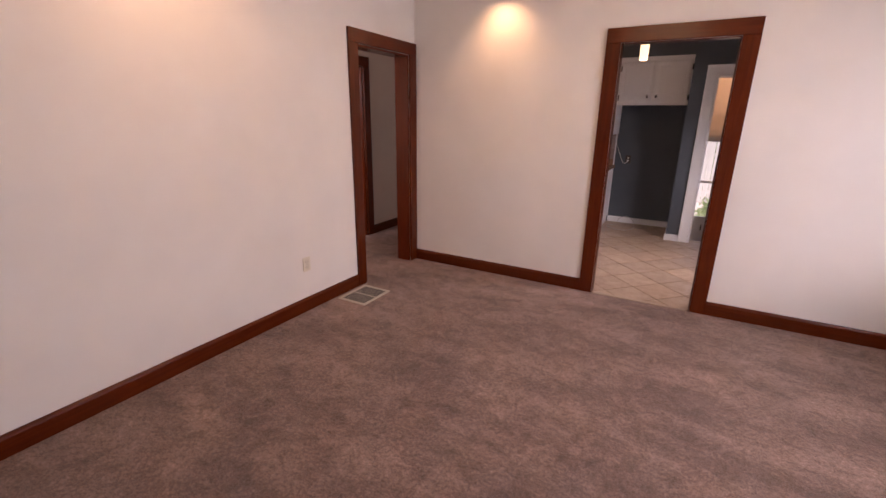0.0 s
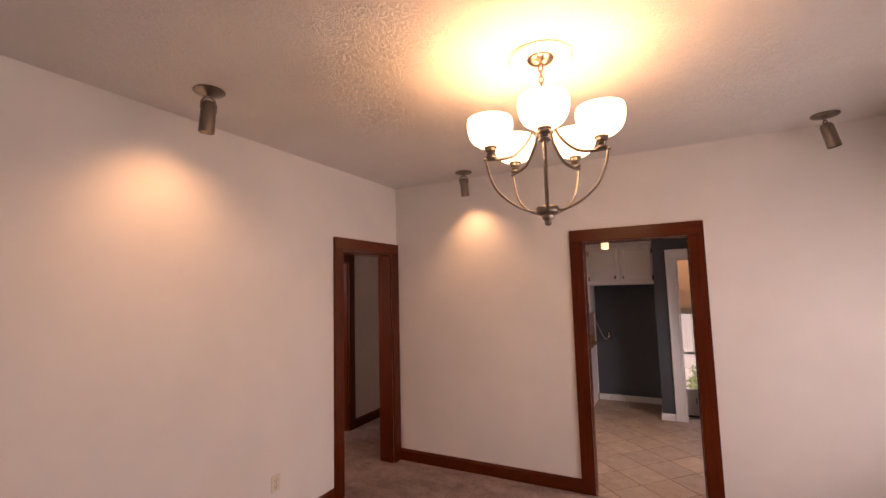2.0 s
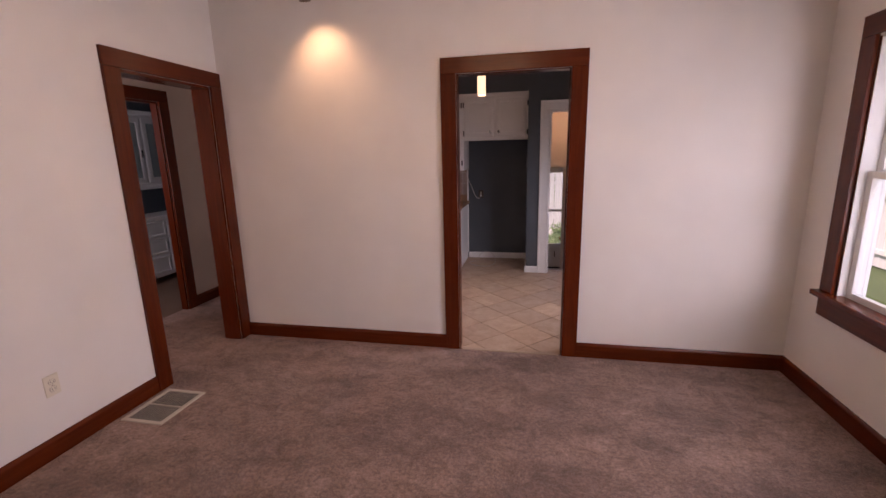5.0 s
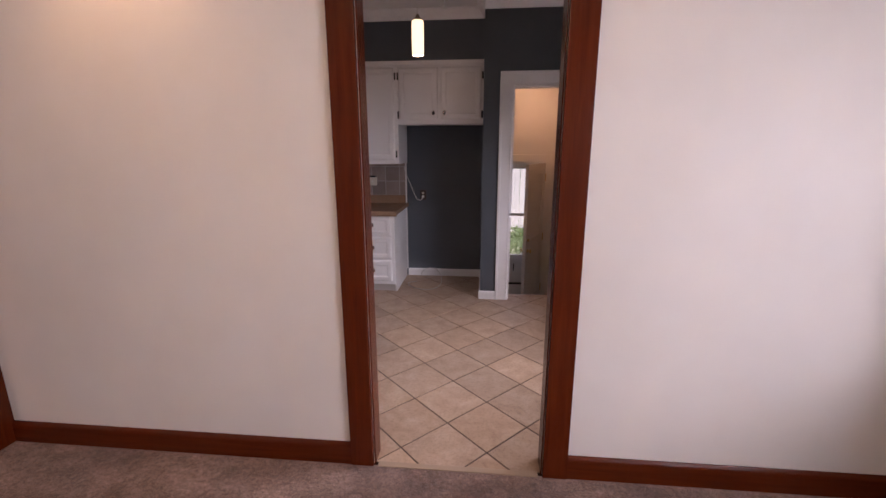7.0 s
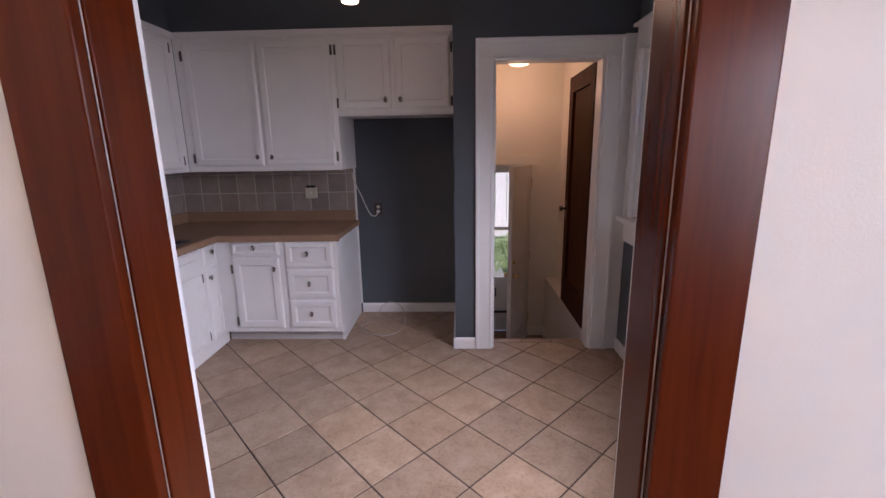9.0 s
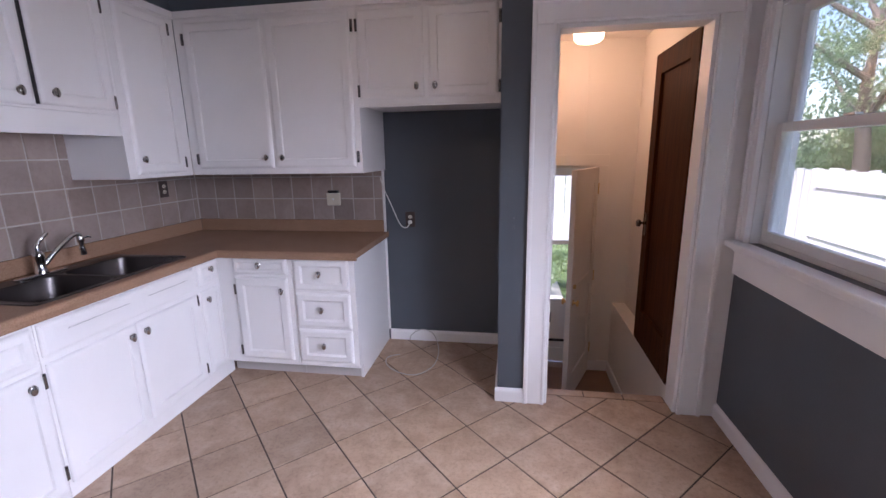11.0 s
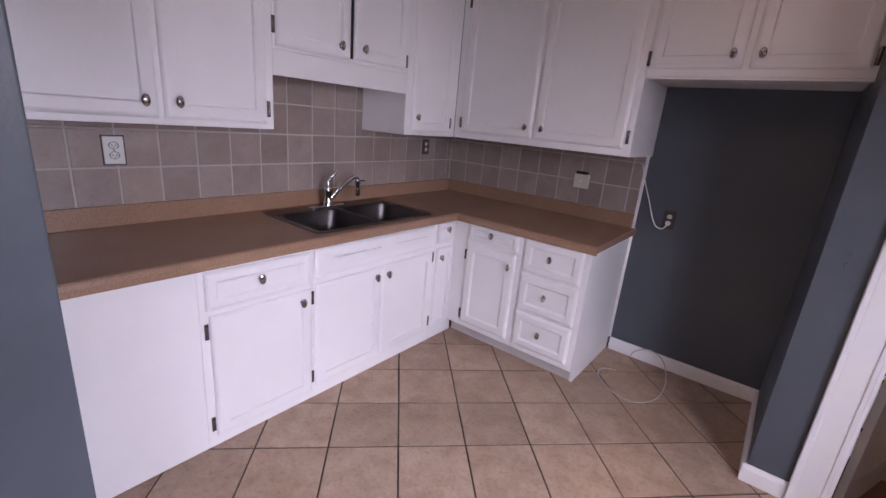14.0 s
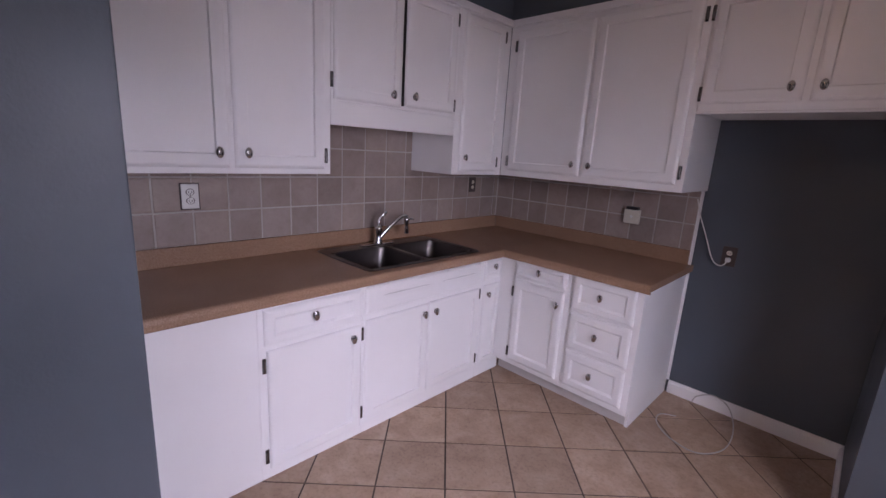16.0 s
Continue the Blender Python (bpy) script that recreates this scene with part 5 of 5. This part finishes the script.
def tree(at, h, spread, label, seed, n=46, per=480):
    rng = random.Random(seed)
    x, y = at
    t = thing("tree", (x, y, GZ), label, "tree")
    w = tube(smooth_path([(x, y, GZ), (x + 0.1, y, GZ + h * 0.2), (x - 0.05, y + 0.1, GZ + h * 0.42), (x, y, GZ + h * 0.75)], 4), [0.24, 0.21, 0.2, 0.19, 0.18, 0.17, 0.16, 0.15, 0.13, 0.10, 0.07, 0.05, 0.03], 10)
    for k in range(7):
        a = rng.uniform(0, 6.3)
        z0 = GZ + h * rng.uniform(0.3, 0.6)
        r = spread * rng.uniform(0.5, 0.9)
        tube(smooth_path([(x, y, z0), (x + math.cos(a) * r * 0.5, y + math.sin(a) * r * 0.5, z0 + h * 0.10), (x + math.cos(a) * r, y + math.sin(a) * r, z0 + h * 0.2)], 3), [0.09, 0.08, 0.07, 0.055, 0.045, 0.035, 0.02], 7, w)
    part("trunk", w, BARK, t, "rough brown trunk with limbs", True)
    c = bmesh.new()
    for _ in range(n):
        a, r = rng.uniform(0, 6.3), spread * math.sqrt(rng.random())
        z = GZ + h * rng.uniform(0.38, 1.0)
        s = rng.uniform(0.45, 0.95)
        leaves(c, Vector((x + math.cos(a) * r, y + math.sin(a) * r, z)), (s, s, s * 0.7), per, rng, 0.72)
    me = bpy.data.meshes.new("crown")
    c.to_mesh(me)
    c.free()
    me.materials.append(LEAF)
    o = new("crown", me)
    o.parent = t
    o.matrix_parent_inverse = Matrix.Translation((-x, -y, -GZ))
    tagged(o, "airy green crown of small leaves")
    return t


tree((9.5, 9.8), 8.5, 3.2, "broad leafy green tree behind the fence", 3, 28)
tree((10.5, 4.5), 7.5, 2.8, "leafy green tree behind the fence", 5, 30)
tree((8.8, 17.2), 8.8, 3.3, "leafy green tree behind the fence", 8, 72, 210)
wood_rng = random.Random(21)
far = bmesh.new()
for _ in range(230):
    leaves(far, Vector((wood_rng.uniform(11.5, 13.5), wood_rng.uniform(-6, 24), GZ + wood_rng.uniform(0.6, 1.2 + 2.6 * wood_rng.random()))), (0.9, 0.9, 0.7), 300, wood_rng, 1.0)
for _ in range(120):
    leaves(far, Vector((wood_rng.uniform(-8, 11), wood_rng.uniform(18.5, 20), GZ + wood_rng.uniform(0.6, 4.0))), (0.9, 0.9, 0.7), 260, wood_rng, 1.1)
me = bpy.data.meshes.new("hedgerow")
far.to_mesh(me)
far.free()
me.materials.append(LEAF)
tagged(new("hedgerow", me), "dense green hedgerow behind the fences", "hedge", kind="stuff")
sh = thing("shrub", (0.75, 11.3, GZ), "leafy green shrub beside the garden path", "shrub")
sb = bmesh.new()
rng = random.Random(4)
for _ in range(8):
    leaves(sb, Vector((0.6 + rng.uniform(-0.4, 0.5), 11.3 + rng.uniform(-0.4, 0.4), GZ + rng.uniform(0.25, 0.6))), (0.26, 0.26, 0.22), 260, rng, 0.45)
me = bpy.data.meshes.new("foliage")
sb.to_mesh(me)
sb.free()
me.materials.append(LEAF)
o = new("foliage", me)
o.parent = sh
o.matrix_parent_inverse = Matrix.Translation((-0.75, -11.3, -GZ))
house = thing("neighbour_house", (17, 9, GZ), "pale sided neighbouring house with a grey roof", "house")
part("wall", box(14.5, 21, 6.5, 13, GZ, GZ + 3.0), SIDING, house)
part("roof", rings_body([[(14.1, y, GZ + 3.0), (21.4, y, GZ + 3.0), (17.7, y, GZ + 5.2)] for y in (6.2, 13.3)]), ROOFING, house)
wdw = part("window", box(14.46, 14.5, 8.6, 9.6, GZ + 1.2, GZ + 2.4, 0.01), TRIMW, house)
part("pane", box(14.45, 14.462, 8.68, 9.52, GZ + 1.28, GZ + 2.32), mat("dark_pane", (0.05, 0.06, 0.07), 0.1), wdw)

# ---- tiles ----
structure_floor = structure("floor_kitchen", boxes((KL - 0.02, KR + 0.1, FW + 0.012, STUB + 0.10, -0.12, -0.0035), (KL - 0.02, -0.09, STUB + 0.10, KB + 0.06, -0.12, -0.0035)), GROUT, "beige ceramic tile floor laid on the diagonal with dark grout")


def clip(poly, axis, limit, sign):
    out = []
    for a, b in zip(poly, poly[1:] + poly[:1]):
        ia, ib = sign * (a[axis] - limit) <= 0, sign * (b[axis] - limit) <= 0
        if ia:
            out.append(a)
        if ia != ib:
            t = (limit - a[axis]) / (b[axis] - a[axis])
            out.append(tuple(p + t * (q - p) for p, q in zip(a, b)))
    return out


def tile_mesh(poly, z0, z1, chamfer=0.0011):
    c = Vector((sum(p[0] for p in poly) / len(poly), sum(p[1] for p in poly) / len(poly)))
    def ring(inset, z):
        out = []
        for p in poly:
            d = Vector(p) - c
            out.append((*(c + d * max(0.0, 1 - inset / max(d.length, 0.02))), z))
        return out
    return rings_body([ring(0, z0), ring(0, z1 - chamfer), ring(chamfer * 1.5, z1)])


HX2, HY2 = 0.2275, 0.2325      # half diagonals of the laid pattern
JOINT = 0.0058
shared = finish(tile_mesh([(HX2 - JOINT, 0), (0, HY2 - JOINT), (-HX2 + JOINT, 0), (0, -HY2 + JOINT)], -0.008, 0.0), "floor_tile", FLOORTILE)
AX, AY = -0.358, 6.052          # a tile's middle
for i in range(-14, 15):
    for j in range(-14, 15):
        if (i + j) % 2:
            continue
        cx, cy = AX + i * HX2, AY + j * HY2
        if not (KL - 0.2 < cx < KR + 0.22 and FW - 0.18 < cy < KB + 0.2):
            continue
        if cx < -2.35 and cy < 6.9 or cx < -1.55 and cy < 4.3:
            continue
        poly = [(cx + HX2 - JOINT, cy), (cx, cy + HY2 - JOINT), (cx - HX2 + JOINT, cy), (cx, cy - HY2 + JOINT)]
        cut = clip(poly, 1, FW + 0.014, -1)
        cut = clip(cut, 0, KR + 0.1, 1) if cut else cut
        if cut and cy > 6.6 and cx < -0.05:
            cut = clip(clip(cut, 0, -0.1, 1) or [(0, 0)], 1, KB + 0.05, 1)
        elif cut and max(p[0] for p in cut) > -0.09:
            cut = clip(cut, 1, STUB + 0.096, 1)
        if len(cut) < 3:
            continue
        whole = len(cut) == 4 and all((Vector(a) - Vector(b)).length < 1e-6 for a, b in zip(cut, poly))
        if whole:
            o = new("tile", shared)
            o.location = (cx, cy, 0)
        else:
            area = 0.5 * abs(sum(a[0] * b[1] - b[0] * a[1] for a, b in zip(cut, cut[1:] + cut[:1])))
            if area < 0.0008:
                continue
            o = new("tile", finish(tile_mesh([(p[0] - cx, p[1] - cy) for p in cut], -0.008, 0.0), "floor_tile", FLOORTILE))
            o.location = (cx, cy, 0)
        o.rotation_euler = (random.uniform(-0.0012, 0.0012), random.uniform(-0.0012, 0.0012), 0)
        o.parent = structure_floor
step = structure("floor_stair_edge", box(SX0 + 0.0205, SX1 - 0.0205, STUB + 0.10, 6.735, -0.16, -0.004), GROUT, "narrow tile border at the head of the stairs")
for k in range(3):
    x0 = SX0 + 0.024 + k * 0.238
    o = new("tile", finish(box(x0, x0 + 0.232, STUB + 0.104, 6.746, -0.012, 0.0, 0.003), "edge_tile", FLOORTILE))
    o.parent = step

splash_w = structure("backsplash_west", box(KL + 0.0005, KL + 0.003, 4.475, KB - 0.003, 1.000, 1.66), GROUTL, "grey beige ceramic wall tiles with pale grout")
splash_n = structure("backsplash_north", box(KL + 0.003, -1.120, KB - 0.003, KB - 0.0005, 1.000, 1.40), GROUTL, "grey beige ceramic wall tiles with pale grout")
P, J = 0.1695, 0.0085
wt_mesh = {}


def wall_tile(parent, west, u0, u1, z0, z1):
    key = (west, round(u1 - u0, 3), round(z1 - z0, 3))
    if key not in wt_mesh:
        w, h = (u1 - u0) / 2, (z1 - z0) / 2
        rows = [(0, 0.0), (0, 0.0022), (0.002, 0.0036), (0.006, 0.0042)]
        rings = [[(n, a, b) if west else (a, -n, b) for a, b in ((-w + i, -h + i), (w - i, -h + i), (w - i, h - i), (-w + i, h - i))] for i, n in rows]
        wt_mesh[key] = finish(rings_body(rings), "wall_tile", WALLTILE)
    o = new("tile", wt_mesh[key])
    c, zc = (u0 + u1) / 2, (z0 + z1) / 2
    o.location = (KL + 0.003, c, zc) if west else (c, KB - 0.003, zc)
    o.rotation_euler = (random.uniform(-0.003, 0.003), random.uniform(-0.003, 0.003), random.uniform(-0.003, 0.003))
    o.parent = parent


for r in range(4):
    z0, z1 = 1.002 + P * r, 1.002 + P * (r + 1) - J
    for k in range(19):
        u0, u1 = 4.443 + P * k, 4.443 + P * (k + 1) - J
        u0, u1 = max(u0, 4.478), min(u1, KB - 0.012)
        if u1 - u0 < 0.02 or r == 3 and not 5.28 < (u0 + u1) / 2 < 6.50:
            continue
        wall_tile(splash_w, True, u0, u1, z0, min(z1, 1.655))
    for k in range(10):
        u0, u1 = KL + 0.012 + P * k, KL + 0.012 + P * (k + 1) - J
        u1 = min(u1, -1.122)
        if r < 3 and u1 - u0 > 0.02:
            wall_tile(splash_n, False, u0, u1, z0, min(z1, 1.395))
